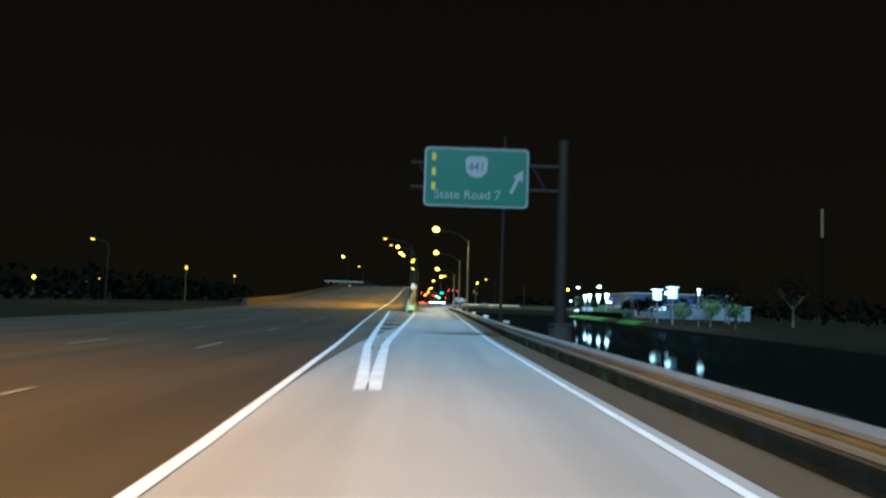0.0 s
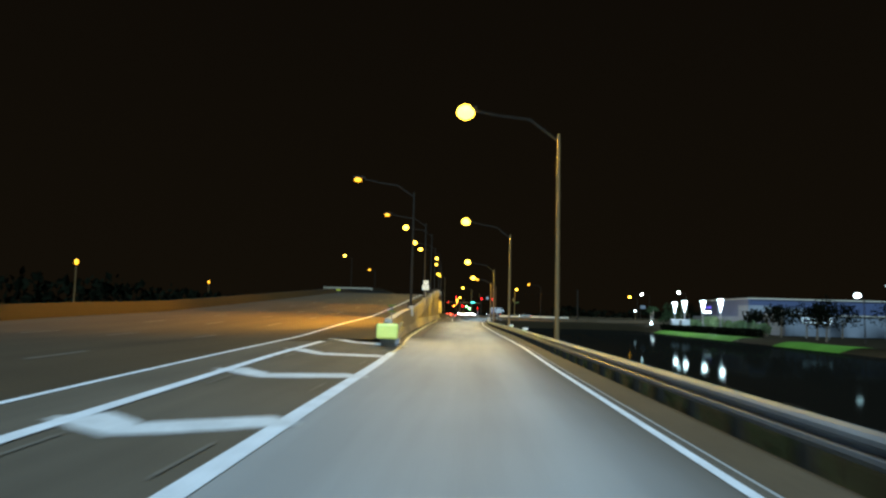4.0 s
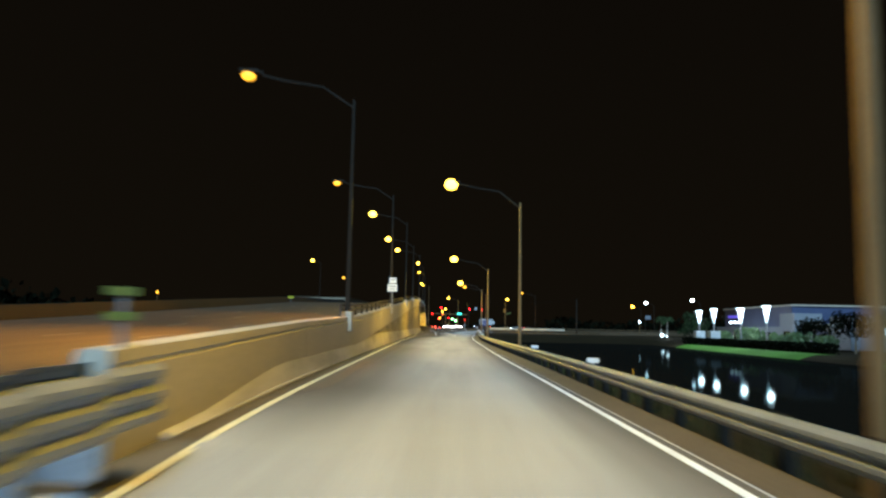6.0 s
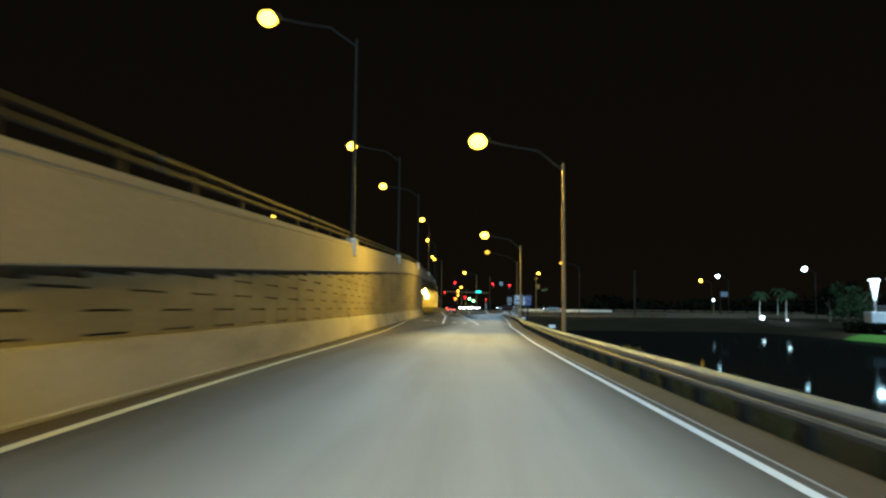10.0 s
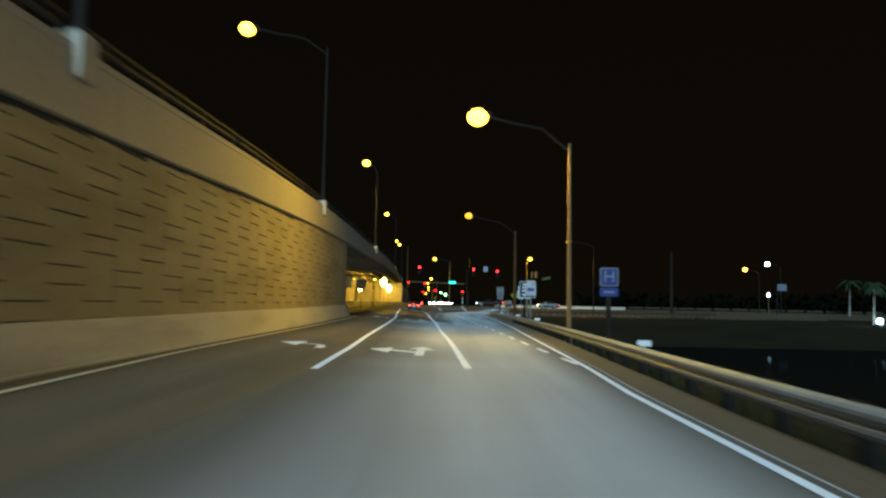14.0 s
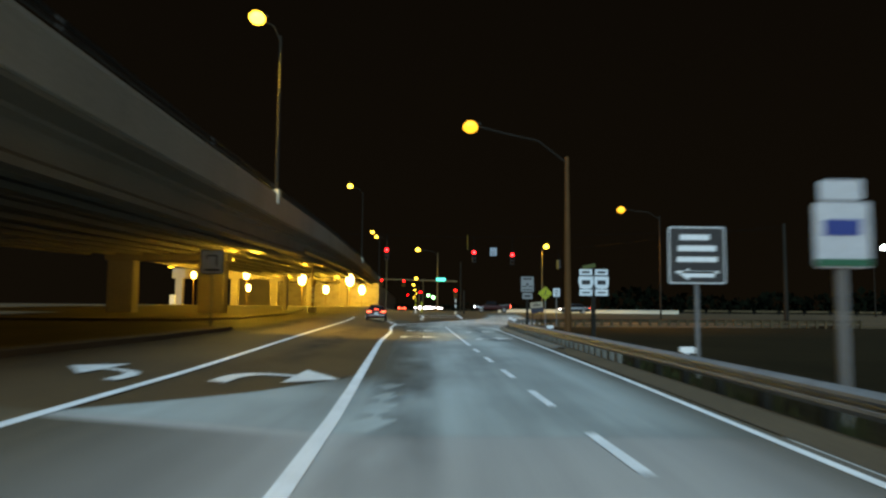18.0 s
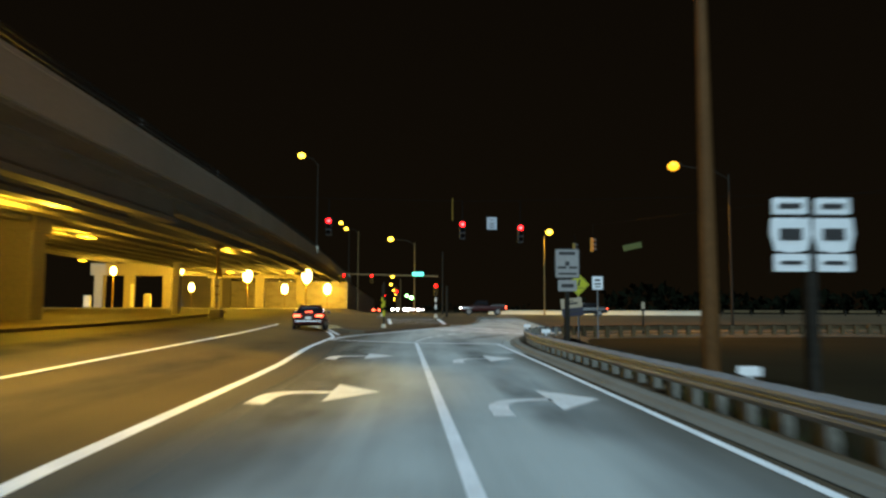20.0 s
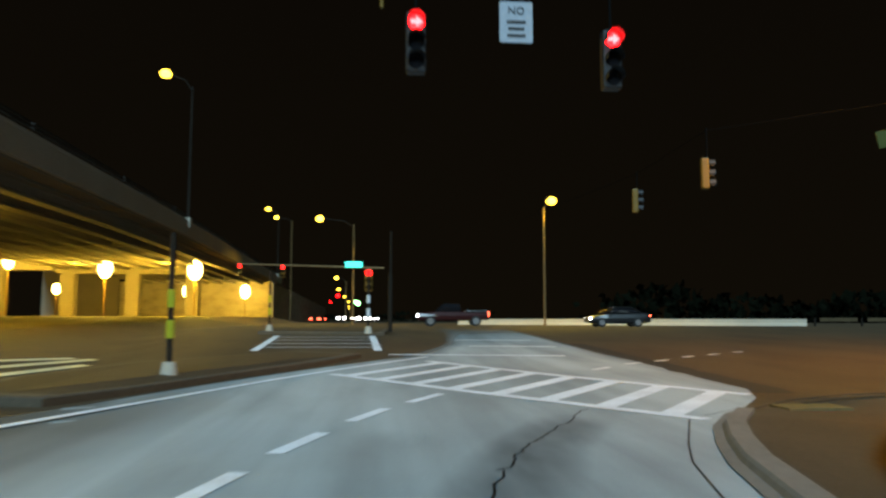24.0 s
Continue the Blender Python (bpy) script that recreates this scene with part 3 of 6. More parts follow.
SOOT = (([(3.2, 288.0), (3.1, 290.5), (3.15, 293.0), (3.4, 296.0)], 0.9), ([(3.3, 279.0), (3.25, 282.0), (3.2, 286.0)], 0.7), ([(-0.3, 266.0), (-0.4, 271.0), (-0.5, 277.0)], 0.8), ([(-0.6, 279.0), (-0.7, 284.0), (-0.7, 290.0)], 0.7), ([(3.2, 268.0), (3.2, 272.0), (3.2, 276.0)], 0.6), ([(4.3, 297.5), (5.2, 300.3), (6.5, 303.0)], 0.8), ([(-3.1, 246.0), (-3.5, 260.0), (-3.9, 275.0), (-4.3, 292.0)], 0.85), ([(-0.1, 238.0), (-0.25, 250.0), (-0.35, 262.0)], 0.7), ([(-7.4, 262.0), (-7.9, 276.0), (-8.5, 292.0)], 0.8))
# cracks and seams in the turn lanes
rnd = random.Random(11)
for x0, y0, x1, y1, w in ((3.8, 295.0, 4.65, 299.2, 0.03), (4.65, 299.2, 5.47, 301.1, 0.03), (5.47, 301.1, 6.8, 303.7, 0.03)):
    bm = B()
    n = 14
    ribbon(bm, [(x0 + (x1 - x0) * i / n + rnd.uniform(-0.06, 0.06), y0 + (y1 - y0) * i / n) for i in range(n + 1)], w, gz, 0.006)
    tagged(part("pavement_crack", bm, M_CRACK), "thin dark crack wandering along the pavement", "crack", kind="structure")
bm = B()
ribbon(bm, [(KERB_R(y) - 0.62, y) for y in frange(283, 303.5, 1.0)], 0.025, gz, 0.006)
tagged(part("pavement_seam", bm, M_CRACK), "dark seam between paving and kerb gutter", "seam", kind="structure")

# Both ramp edges browned where only sodium light would reach
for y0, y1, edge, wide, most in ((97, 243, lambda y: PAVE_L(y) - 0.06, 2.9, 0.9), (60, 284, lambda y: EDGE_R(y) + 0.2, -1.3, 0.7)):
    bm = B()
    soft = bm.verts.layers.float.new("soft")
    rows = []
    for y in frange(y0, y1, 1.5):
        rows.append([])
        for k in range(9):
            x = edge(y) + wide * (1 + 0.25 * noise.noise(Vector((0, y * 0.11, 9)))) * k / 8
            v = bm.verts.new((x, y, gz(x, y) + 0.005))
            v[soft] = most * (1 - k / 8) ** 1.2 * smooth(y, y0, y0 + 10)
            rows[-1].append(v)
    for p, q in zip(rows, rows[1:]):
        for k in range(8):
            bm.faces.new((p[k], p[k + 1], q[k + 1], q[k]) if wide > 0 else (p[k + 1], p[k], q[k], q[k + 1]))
    tagged(part("headlight_falloff", bm, M_FALLOFF), "brown headlight falloff painted onto the grey pavement's edge", "stain", kind="structure")
# Same painted falloff along the left of the turn lanes
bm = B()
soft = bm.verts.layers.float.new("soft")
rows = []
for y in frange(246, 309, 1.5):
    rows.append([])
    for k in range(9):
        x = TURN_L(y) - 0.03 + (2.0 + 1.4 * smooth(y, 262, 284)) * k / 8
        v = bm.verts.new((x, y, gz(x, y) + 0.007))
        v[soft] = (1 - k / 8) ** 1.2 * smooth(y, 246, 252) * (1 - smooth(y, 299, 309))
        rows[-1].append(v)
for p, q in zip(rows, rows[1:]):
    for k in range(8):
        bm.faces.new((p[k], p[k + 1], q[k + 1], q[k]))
tagged(part("headlight_falloff", bm, M_FALLOFF), "brown headlight falloff painted onto the grey pavement's edge", "stain", kind="structure")
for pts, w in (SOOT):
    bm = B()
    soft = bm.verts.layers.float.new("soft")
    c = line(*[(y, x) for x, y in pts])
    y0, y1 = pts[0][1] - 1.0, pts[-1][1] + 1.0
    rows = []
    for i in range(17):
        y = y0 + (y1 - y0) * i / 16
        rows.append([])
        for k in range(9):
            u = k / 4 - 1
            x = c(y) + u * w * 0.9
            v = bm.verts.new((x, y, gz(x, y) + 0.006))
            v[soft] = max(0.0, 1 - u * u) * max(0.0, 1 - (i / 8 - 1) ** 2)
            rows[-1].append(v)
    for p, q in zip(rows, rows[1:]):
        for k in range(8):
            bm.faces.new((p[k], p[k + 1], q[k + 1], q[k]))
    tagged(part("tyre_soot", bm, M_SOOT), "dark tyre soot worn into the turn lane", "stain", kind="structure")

# ---- kerbs and islands ----
def kerb(name, pts, label, full=0.12, w=0.3, ramp=0, material=M_KERB):
    bm = B()
    old = None
    P = [Vector(p) for p in pts]
    for i, p in enumerate(P):
        d = (P[min(i + 1, len(P) - 1)] - P[max(i - 1, 0)]).normalized()
        n = Vector((-d.y, d.x))
        h = full if not ramp else 0.07 + (full - 0.07) * min(1.0, i / ramp)
        sec = [(-w * 0.9, 0.02), (-w / 2, 0.04), (-w / 2 + 0.03, h - 0.03), (-w / 2 + 0.06, h), (w / 2, h), (w / 2, -0.2)]
        now = [bm.verts.new((p.x + n.x * -u, p.y + n.y * -u, gz(p.x, p.y) + v)) for u, v in sec]
        if old:
            for a in range(len(sec) - 1):
                bm.faces.new((old[a], now[a], now[a + 1], old[a + 1]))
        old = now
    return tagged(part(name, bm, material), label, "kerb", kind="structure")


kerb("kerb", [(KERB_R(y), y) for y in frange(262, 302.8, 1.2)], "rounded concrete kerb at the corner", ramp=16)
kerb("kerb", [(KERB_R(302.8), 302.8), (10.6, 304.2), (12, 304.9), (15, 305.6), (22, 306.2), (34, 306.8), (60, 307.2)], "low kerb along the crossing road in the asphalt's brown", 0.02, 0.3, 0, M_CROSS)
tagged(part("tactile_pad", box(B(), (10.35, 303.35, 0.045), (1.05, 0.62, 0.06), pose(0, 0, 0), 0.01), M_PAD), "dull yellow tactile paving pad at the corner", "paving", kind="structure")
# dark brown paving behind the corner kerb, dropping to the road at the ramp
bm = B()
old = None
for x, y, u, v, z in ((6.3, 295.6, 1.0, -0.3, 0.1), (7.35, 299.7, 0.9, -0.45, 0.1), (8.6, 302.5, 0.75, -0.65, 0.08), (9.6, 303.5, 0.6, -0.8, 0.045), (10.9, 304.3, 0.4, -0.9, 0.03), (13.0, 305.1, 0.2, -1.0, 0.02), (18.0, 305.8, 0.1, -1.0, 0.02), (30.0, 306.5, 0.05, -1.0, 0.02)):
    now = [bm.verts.new((x + u * d, y + v * d, z - (0.25 if d > 3 else 0.0))) for d in (0.12, 0.8, 1.6, 2.6, 3.4)]
    if old:
        for i in range(4):
            bm.faces.new((old[i], now[i], now[i + 1], old[i + 1]))
    old = now
old = None
for y in frange(272, 296, 1.5):
    now = [bm.verts.new((KERB_R(y) + d, y, 0.075 - 0.03 * d + 0.02 * noise.noise(Vector((d * 3, y, 0))))) for d in (0.13, 0.35, 0.6, 0.9)]
    if old:
        for i in range(3):
            bm.faces.new((old[i], old[i + 1], now[i + 1], now[i]))
    old = now
tagged(part("pavement", bm, M_WALK), "dark brown paving behind the corner kerb", "pavement", kind="structure")


def island(name, pts, label, h=0.15):
    bm = B()
    base = [bm.verts.new((x, y, gz(x, y) - 0.05)) for x, y in pts]
    top = [bm.verts.new((x, y, gz(x, y) + h - 0.03)) for x, y in pts]
    cx, cy = sum(p[0] for p in pts) / len(pts), sum(p[1] for p in pts) / len(pts)
    lip = [bm.verts.new((x + (cx - x) * 0.03, y + (cy - y) * 0.03, gz(x, y) + h)) for x, y in pts]
    inner = [bm.verts.new((x + (cx - x) * 0.1, y + (cy - y) * 0.1, gz(x, y) + h)) for x, y in pts]
    n = len(pts)
    for a, b in ((base, top), (top, lip), (lip, inner)):
        for i in range(n):
            j = (i + 1) % n
            bm.faces.new((a[i], a[j], b[j], b[i]))
    f = bm.faces.new(inner)
    f.material_index = 1
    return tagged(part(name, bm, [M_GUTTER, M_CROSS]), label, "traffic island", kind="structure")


island("traffic_island", [(-3.5, 304.9), (-2.8, 304.3), (-1.9, 304.6), (-1.2, 306.2), (0.4, 309.7), (1.8, 312.4), (3.0, 315.4), (1.0, 316.6), (-2.8, 312.8), (-3.7, 307)], "raised concrete traffic island with kerb")
island("bridge_island", [(-60, 277), (-14, 277), (-12.2, 283), (-11.8, 295), (-13.3, 310), (-15.5, 325), (-60, 333)], "raised paved island under the bridge")
island("wall_island", [(-7.5, 245), (-7.5, 256), (-7.9, 265), (-10.5, 270), (-24, 266), (-24, 245)], "raised paved island at the wall's end")
island("far_island", [(-2.6, 331), (3.9, 329.5), (4.3, 334), (-2.8, 336)], "small raised island under the far signals")
bm = B()
ribbon(bm, [(-75, 345), (-40, 343), (-14, 347)], 0.5, gz, 0.12)
tagged(part("kerb_far", bm, M_GUTTER), "pale kerb along the far side under the bridge", "kerb", kind="structure")

# ---- guardrail ----
RAIL_PTS = [(RAIL(y), y) for y in frange(-60.0, 286.0, 1.905)] + [(5.74, 287.95), (5.88, 289.8), (6.05, 291.6), (6.33, 293.3), (6.75, 295.0), (7.35, 296.7), (8.2, 298.35), (9.3, 299.75), (10.7, 300.95), (12.3, 301.85), (14.05, 302.5), (15.85, 303.0)] + [(17.7 + 1.88 * i, 303.4 + 0.25 * i) for i in range(14)]
guard = thing("guardrail", "long galvanised W-beam guardrail on posts beside the ramp", "guardrail", kind="structure")
RAIL_Z = -0.09
W_SEC = [(0.0, 0.36), (-0.012, 0.375), (-0.03, 0.40), (-0.085, 0.43), (-0.085, 0.475), (-0.03, 0.505), (-0.022, 0.525), (-0.03, 0.545), (-0.085, 0.575), (-0.085, 0.62), (-0.03, 0.65), (0.0, 0.68), (0.012, 0.68)]


def rail_piece(p, q, z0, z1):
    bm = B()
    d = Vector((q[0] - p[0], q[1] - p[1])).normalized()
    n = Vector((d.y, -d.x))
    rows = [[bm.verts.new((c[0] + n.x * u + d.x * e, c[1] + n.y * u + d.y * e, z + v)) for u, v in W_SEC] for c, z, e in ((p, z0, -0.03), (q, z1, 0.06))]
    for i in range(len(W_SEC) - 1):
        bm.faces.new((rows[0][i], rows[0][i + 1], rows[1][i + 1], rows[1][i]))
    return bm


# Posts coloured as shaded up to y 255, headlit grey beyond
post_bm = B()
box(post_bm, (0.13, 0, 0.16), (0.15, 0.10, 0.98))
post_me = mesh_of(post_bm, "post", M_WOODPOST)
post2_bm = B()
box(post2_bm, (0.13, 0, 0.16), (0.16, 0.24, 0.98), None, 0.01)
post2_me = mesh_of(post2_bm, "post", M_GREYPOST)
post3_me = post2_me.copy()
post3_me.materials.clear()
post3_me.materials.append(M_RAIL_UNLIT)
block_bm = B()
box(block_bm, (0.03, 0, 0.53), (0.07, 0.10, 0.34))
block_me = mesh_of(block_bm, "block", M_WOODPOST)
for i in range(0, len(RAIL_PTS) - 2, 2):
    p, mid, q = RAIL_PTS[i], RAIL_PTS[i + 1], RAIL_PTS[i + 2]
    z = [gz(*c) * 0.6 + RAIL_Z for c in (p, mid, q)]
    bm = rail_piece(p, mid, z[0], z[1])
    bm2 = rail_piece(mid, q, z[1], z[2])
    tmp = bpy.data.meshes.new("tmp")
    bm2.to_mesh(tmp)
    bm2.free()
    bm.from_mesh(tmp)
    bpy.data.meshes.remove(tmp)
    # past y 299 the rail takes its unlit colour
    part("rail_section", bm, M_RAIL if p[1] < 299 else M_RAIL_UNLIT, guard)
for i, p in enumerate(RAIL_PTS):
    q = RAIL_PTS[min(i + 1, len(RAIL_PTS) - 1)]
    o = RAIL_PTS[max(i - 1, 0)]
    a = math.degrees(math.atan2(-(q[0] - o[0]), q[1] - o[1]))
    m = pose(p[0], p[1], gz(*p) * 0.6 + RAIL_Z, 0, 0, a)
    wide_post = post2_me if p[1] < 299 else post3_me
    share("post", post_me if p[1] < 255 else wide_post, guard, m)
    share("block", block_me, guard, m)
    if p[1] >= 255 and q is not p:
        share("post", wide_post, guard, pose((p[0] + q[0]) / 2, (p[1] + q[1]) / 2, gz(*p) * 0.6 + RAIL_Z, 0, 0, a))

rw = random.Random(23)
bm = B()
for _ in range(5200):
    if rw.random() < 0.72:
        y = rw.uniform(12, 284)
        x, h = RAIL(y) + abs(rw.gauss(0.2, 0.35)) + 0.16, rw.uniform(0.12, 0.5)
    else:
        y = rw.uniform(268, 293.5)
        x, h = KERB_R(y) + rw.uniform(0.2, 0.5), rw.uniform(0.05, 0.22)
    g, a, lean = ground_z(x, y), rw.uniform(0, 6.28), rw.uniform(0.1, 0.5)
    d = Vector((math.cos(a), math.sin(a), 0))
    n = Vector((-d.y, d.x, 0)) * rw.uniform(0.012, 0.03)
    o = Vector((x, y, g - 0.02))
    bm.faces.new([bm.verts.new(v) for v in (o - n, o + n, o + n * 0.8 + d * lean * h * 0.4 + Vector((0, 0, h * 0.6)), o + d * lean * h + Vector((0, 0, h)))])
tagged(part("weeds", bm, M_WEED), "ragged weeds along the guardrail and kerb", "weeds", kind="stuff")
RAIL_STEP = 346.0 / 182
# small white reflectors behind the rail's upper edge
reflector_me = mesh_of(prism(prism(B(), rounded(0.32, 0.13, 0.03), 0.012, Matrix.Translation((0, 0, 0.74))), [(-0.02, 0.45), (0.02, 0.45), (0.02, 0.7), (-0.02, 0.7)], 0.02), "plate", M_SIGNW)
for y in (34.7, 50.8, 67.9, 109, 123, 178, 208, 235, 249, 268.4):
    ob = tagged(new("reflector", reflector_me), "small white reflector plate behind the guardrail", "reflector", "guardrail reflectors")
    y = -60 + round((y + 60) / RAIL_STEP) * RAIL_STEP
    ob.matrix_basis = pose(RAIL(y) + 0.2, y + 0.06, RAIL_Z)
for x, y in ((RAIL(284.6), 284.66), (6.25, 293.36)):
    ob = tagged(new("reflector", reflector_me), "small white reflector plate behind the guardrail", "reflector", "guardrail reflectors")
    ob.matrix_basis = pose(x + 0.16, y, 0.0)


# ---- retaining wall of the climbing carriageway ----
def sweep(bm, ys, x_of, z_of, sec, close=False):
    """Sweeps a section, given as (across, up), along a line of the plan."""
    old = None
    for y in ys:
        now = [bm.verts.new((x_of(y) + u, y, z_of(y) + v)) for u, v in sec]
        if old:
            for a in range(len(sec) - 1 + close):
                b = (a + 1) % len(sec)
                bm.faces.new((old[a], old[b], now[b], now[a]))
        elif close:
            bm.faces.new(now[::-1])
        old = now
    if close:
        bm.faces.new(old)
    return bm


wall_ys = frange(100, WALL_END, 3)
bm = B()
sweep(bm, frange(98, WALL_END, 3), lambda y: WALL(y) - 0.1, lambda y: 0, [(0.0, -0.2), (0.0, 0.5)])
rows = []
for y in wall_ys:
    rows.append([bm.verts.new((WALL(y) - u, y, v)) for u, v in ((0.14, -0.3), (0.14, max(0.5, DECK(y) - 0.3)), (0.5, max(0.5, DECK(y) - 0.3)))])
for p, q in zip(rows, rows[1:]):
    for i in range(2):
        bm.faces.new((p[i], p[i + 1], q[i + 1], q[i]))
end = [bm.verts.new(v) for v in ((WALL(WALL_END) - 0.14, WALL_END, -0.3), (WALL(WALL_END) - 22, WALL_END, -0.3), (WALL(WALL_END) - 22, WALL_END, 5.5), (WALL(WALL_END) - 0.14, WALL_END, 5.5))]
bm.faces.new(end)
# Dark backing gives the joints and paints the shade under the coping
wall = tagged(part("wall_retaining", bm, M_JOINT), "retaining wall of staggered square concrete panels", "wall", kind="structure")

# lower traffic barrier along the ramp, in cast lengths
BARRIER = [(0.24, -0.2), (0.24, 0.02), (0.215, 0.05), (0.05, 0.73), (0.02, 0.76), (-0.16, 0.76), (-0.16, -0.2)]
bm = B()
old = None
for y in frange(98.5, 107, 0.85):
    k = 0.12 + 0.88 * smooth(y, 98.5, 106.5)
    now = [bm.verts.new((WALL(y) + u, y, gz(WALL(y), y) + (v * k if v > 0 else v))) for u, v in BARRIER]
    if old:
        for i in range(len(now)):
            bm.faces.new((old[i], old[(i + 1) % len(now)], now[(i + 1) % len(now)], now[i]))
    else:
        bm.faces.new(now[::-1])
    old = now
part("barrier_length", bm, M_BARRIER, wall, "tapered start of the barrier")
for a in frange(107, WALL_END - 6, 6)[:-1]:
    b = min(a + 6, WALL_END)
    bm = B()
    sweep(bm, frange(a + 0.015, b - 0.015, 3), WALL, lambda y: gz(WALL(y), y), BARRIER, True)
    part("barrier_length", bm, M_BARRIER, wall)
bm = B()
sweep(bm, frange(WALL_END - 6, WALL_END + 0.2, 3), WALL, lambda y: gz(WALL(y), y), BARRIER, True)
part("barrier_length", bm, M_BARRIER, wall)

# cast panels with a recessed band, each column set half a panel off its neighbour
PW, PH, BAND = 1.25, 1.18, 0.31
panel_me = {}


def panel(lo, hi):
    """A panel cut off below lo and above hi, counted from its foot; its band sits under the top joint."""
    key = (round(lo * 20) / 20, round(hi * 20) / 20)
    if key not in panel_me:
        bm = B()
        for z0, z1, w in ((0.0, PH - BAND, PW - 0.008), (PH - BAND, PH, PW - 0.008)):
            z0, z1 = max(z0, key[0]), min(z1, key[1])
            if z1 - z0 > 0.07:
                box(bm, (0, 0, (z0 + z1) / 2), (0.12, w, z1 - z0 - 0.028), None, 0.01)
        panel_me[key] = mesh_of(bm, "wall_panel", M_WALL)
    return panel_me[key]


col = 0
y = 226.1 - 91 * PW
while y < WALL_END - 0.4:
    base, top = 0.7, DECK(y) - 0.50
    a = math.degrees(math.atan2(-(WALL(y + 0.7) - WALL(y - 0.7)), 1.4))
    z = 3.14 - 4 * PH + (PH * 0.5 if col % 2 == 0 else 0.0)
    while z < top - 0.07:
        lo, hi = max(0.0, base - z), min(PH, top - z)
        if hi - lo > 0.07:
            share("wall_panel", panel(lo, hi), wall, pose(WALL(y) - 0.09 + random.uniform(-0.004, 0.004), y, z, 0, 0, a))
        z += PH
    col += 1
    y += PW

# coping and parapet of the carriageway, with a two-bar rail
PARAPET = [(-0.02, -0.42), (0.10, -0.42), (0.12, -0.40), (0.115, 0.64), (0.09, 0.66), (0.09, 0.69), (0.11, 0.71), (0.10, 0.84), (0.0, 0.86), (-0.2, 0.86), (-0.24, 0.82), (-0.3, 0.3), (-0.45, 0.08), (-0.45, -0.3)]
parapet = thing("parapet", "concrete bridge parapet with a two-bar steel rail on top", "parapet", kind="structure")
for a in frange(97, 433, 12)[:-1]:
    bm = B()
    sweep(bm, frange(a + 0.01, a + 11.99, 3), WALL, DECK, PARAPET, True)
    part("parapet_length", bm, M_COPING, parapet)
rp = B()
box(rp, (-0.1, 0, 1.09), (0.07, 0.12, 0.46))
box(rp, (-0.1, 0, 0.875), (0.16, 0.2, 0.03))
rail_post_me = mesh_of(rp, "rail_post", M_BRONZE)
for y in frange(118, 430, 2.9):
    share("rail_post", rail_post_me, parapet, pose(WALL(y), y, DECK(y)))
for h in (1.13, 1.31):
    for a in frange(118, 430, 12)[:-1]:
        bm = B()
        sweep(bm, frange(a, a + 11.75, 4), WALL, DECK, [(-0.05, h - 0.04), (-0.05, h + 0.04), (-0.15, h + 0.04), (-0.15, h - 0.04)], True)
        part("rail_bar", bm, M_BRONZE, parapet)
# Far parapet and wall coloured near black as if unlit
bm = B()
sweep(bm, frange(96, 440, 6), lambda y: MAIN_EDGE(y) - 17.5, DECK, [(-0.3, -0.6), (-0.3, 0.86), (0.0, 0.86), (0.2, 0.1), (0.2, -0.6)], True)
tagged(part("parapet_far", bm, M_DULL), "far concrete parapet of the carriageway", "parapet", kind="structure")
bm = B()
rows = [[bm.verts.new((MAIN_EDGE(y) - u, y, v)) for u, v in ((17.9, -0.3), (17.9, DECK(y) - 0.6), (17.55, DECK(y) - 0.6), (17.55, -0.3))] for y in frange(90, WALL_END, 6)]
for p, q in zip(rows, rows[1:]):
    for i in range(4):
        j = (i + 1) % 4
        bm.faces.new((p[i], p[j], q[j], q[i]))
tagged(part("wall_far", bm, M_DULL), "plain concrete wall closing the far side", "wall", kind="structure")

# ---- bridge ----
bridge = thing("bridge", "concrete girder bridge carrying the carriageway over the crossing", "bridge", kind="structure")
bm = B()
rows = [[bm.verts.new((x, y, DECK(y) + v)) for x, v in ((WALL(y) - 0.02, -0.3), (WALL(y) - 0.02, -0.55), (WALL(y) - 0.9, -0.62), (MAIN_EDGE(y) - 17.4, -0.62))] for y in frange(WALL_END, 440, 8)]
for p, q in zip(rows, rows[1:]):
    for i in range(3):
        bm.faces.new((p[i], p[i + 1], q[i + 1], q[i]))
part("deck_soffit", bm, M_GIRDER, bridge)
SPANS = [243.7, 294.0, 377.0, 412.0]
I_SEC = [(-0.38, 0.0), (0.38, 0.0), (0.38, -0.12), (0.1, -0.22), (0.1, -0.85), (0.3, -1.0), (0.3, -1.2), (-0.3, -1.2), (-0.3, -1.0), (-0.1, -0.85), (-0.1, -0.26), (-0.38, -0.14)]
for a, b in zip(SPANS, SPANS[1:]):
    for k in range(9):
        bm = B()
        deep = 1.0 if a < 290 else 0.62
        sweep(bm, [a + 0.15, (a + b) / 2, b - 0.15], lambda y: WALL(y) - 1.2 - k * 2.15, lambda y: DECK(y) - 0.62, [(u, v * deep) for u, v in I_SEC], True)
        part("girder", bm, M_GIRDER, bridge)
        if k < 8:
            for f in (0.33, 0.67):
                yy = a + (b - a) * f
                part("cross_beam", box(B(), (WALL(yy) - 2.27 - k * 2.15, yy, DECK(yy) - 1.05), (1.95, 0.25, 0.7 * deep)), M_GIRDER, bridge)
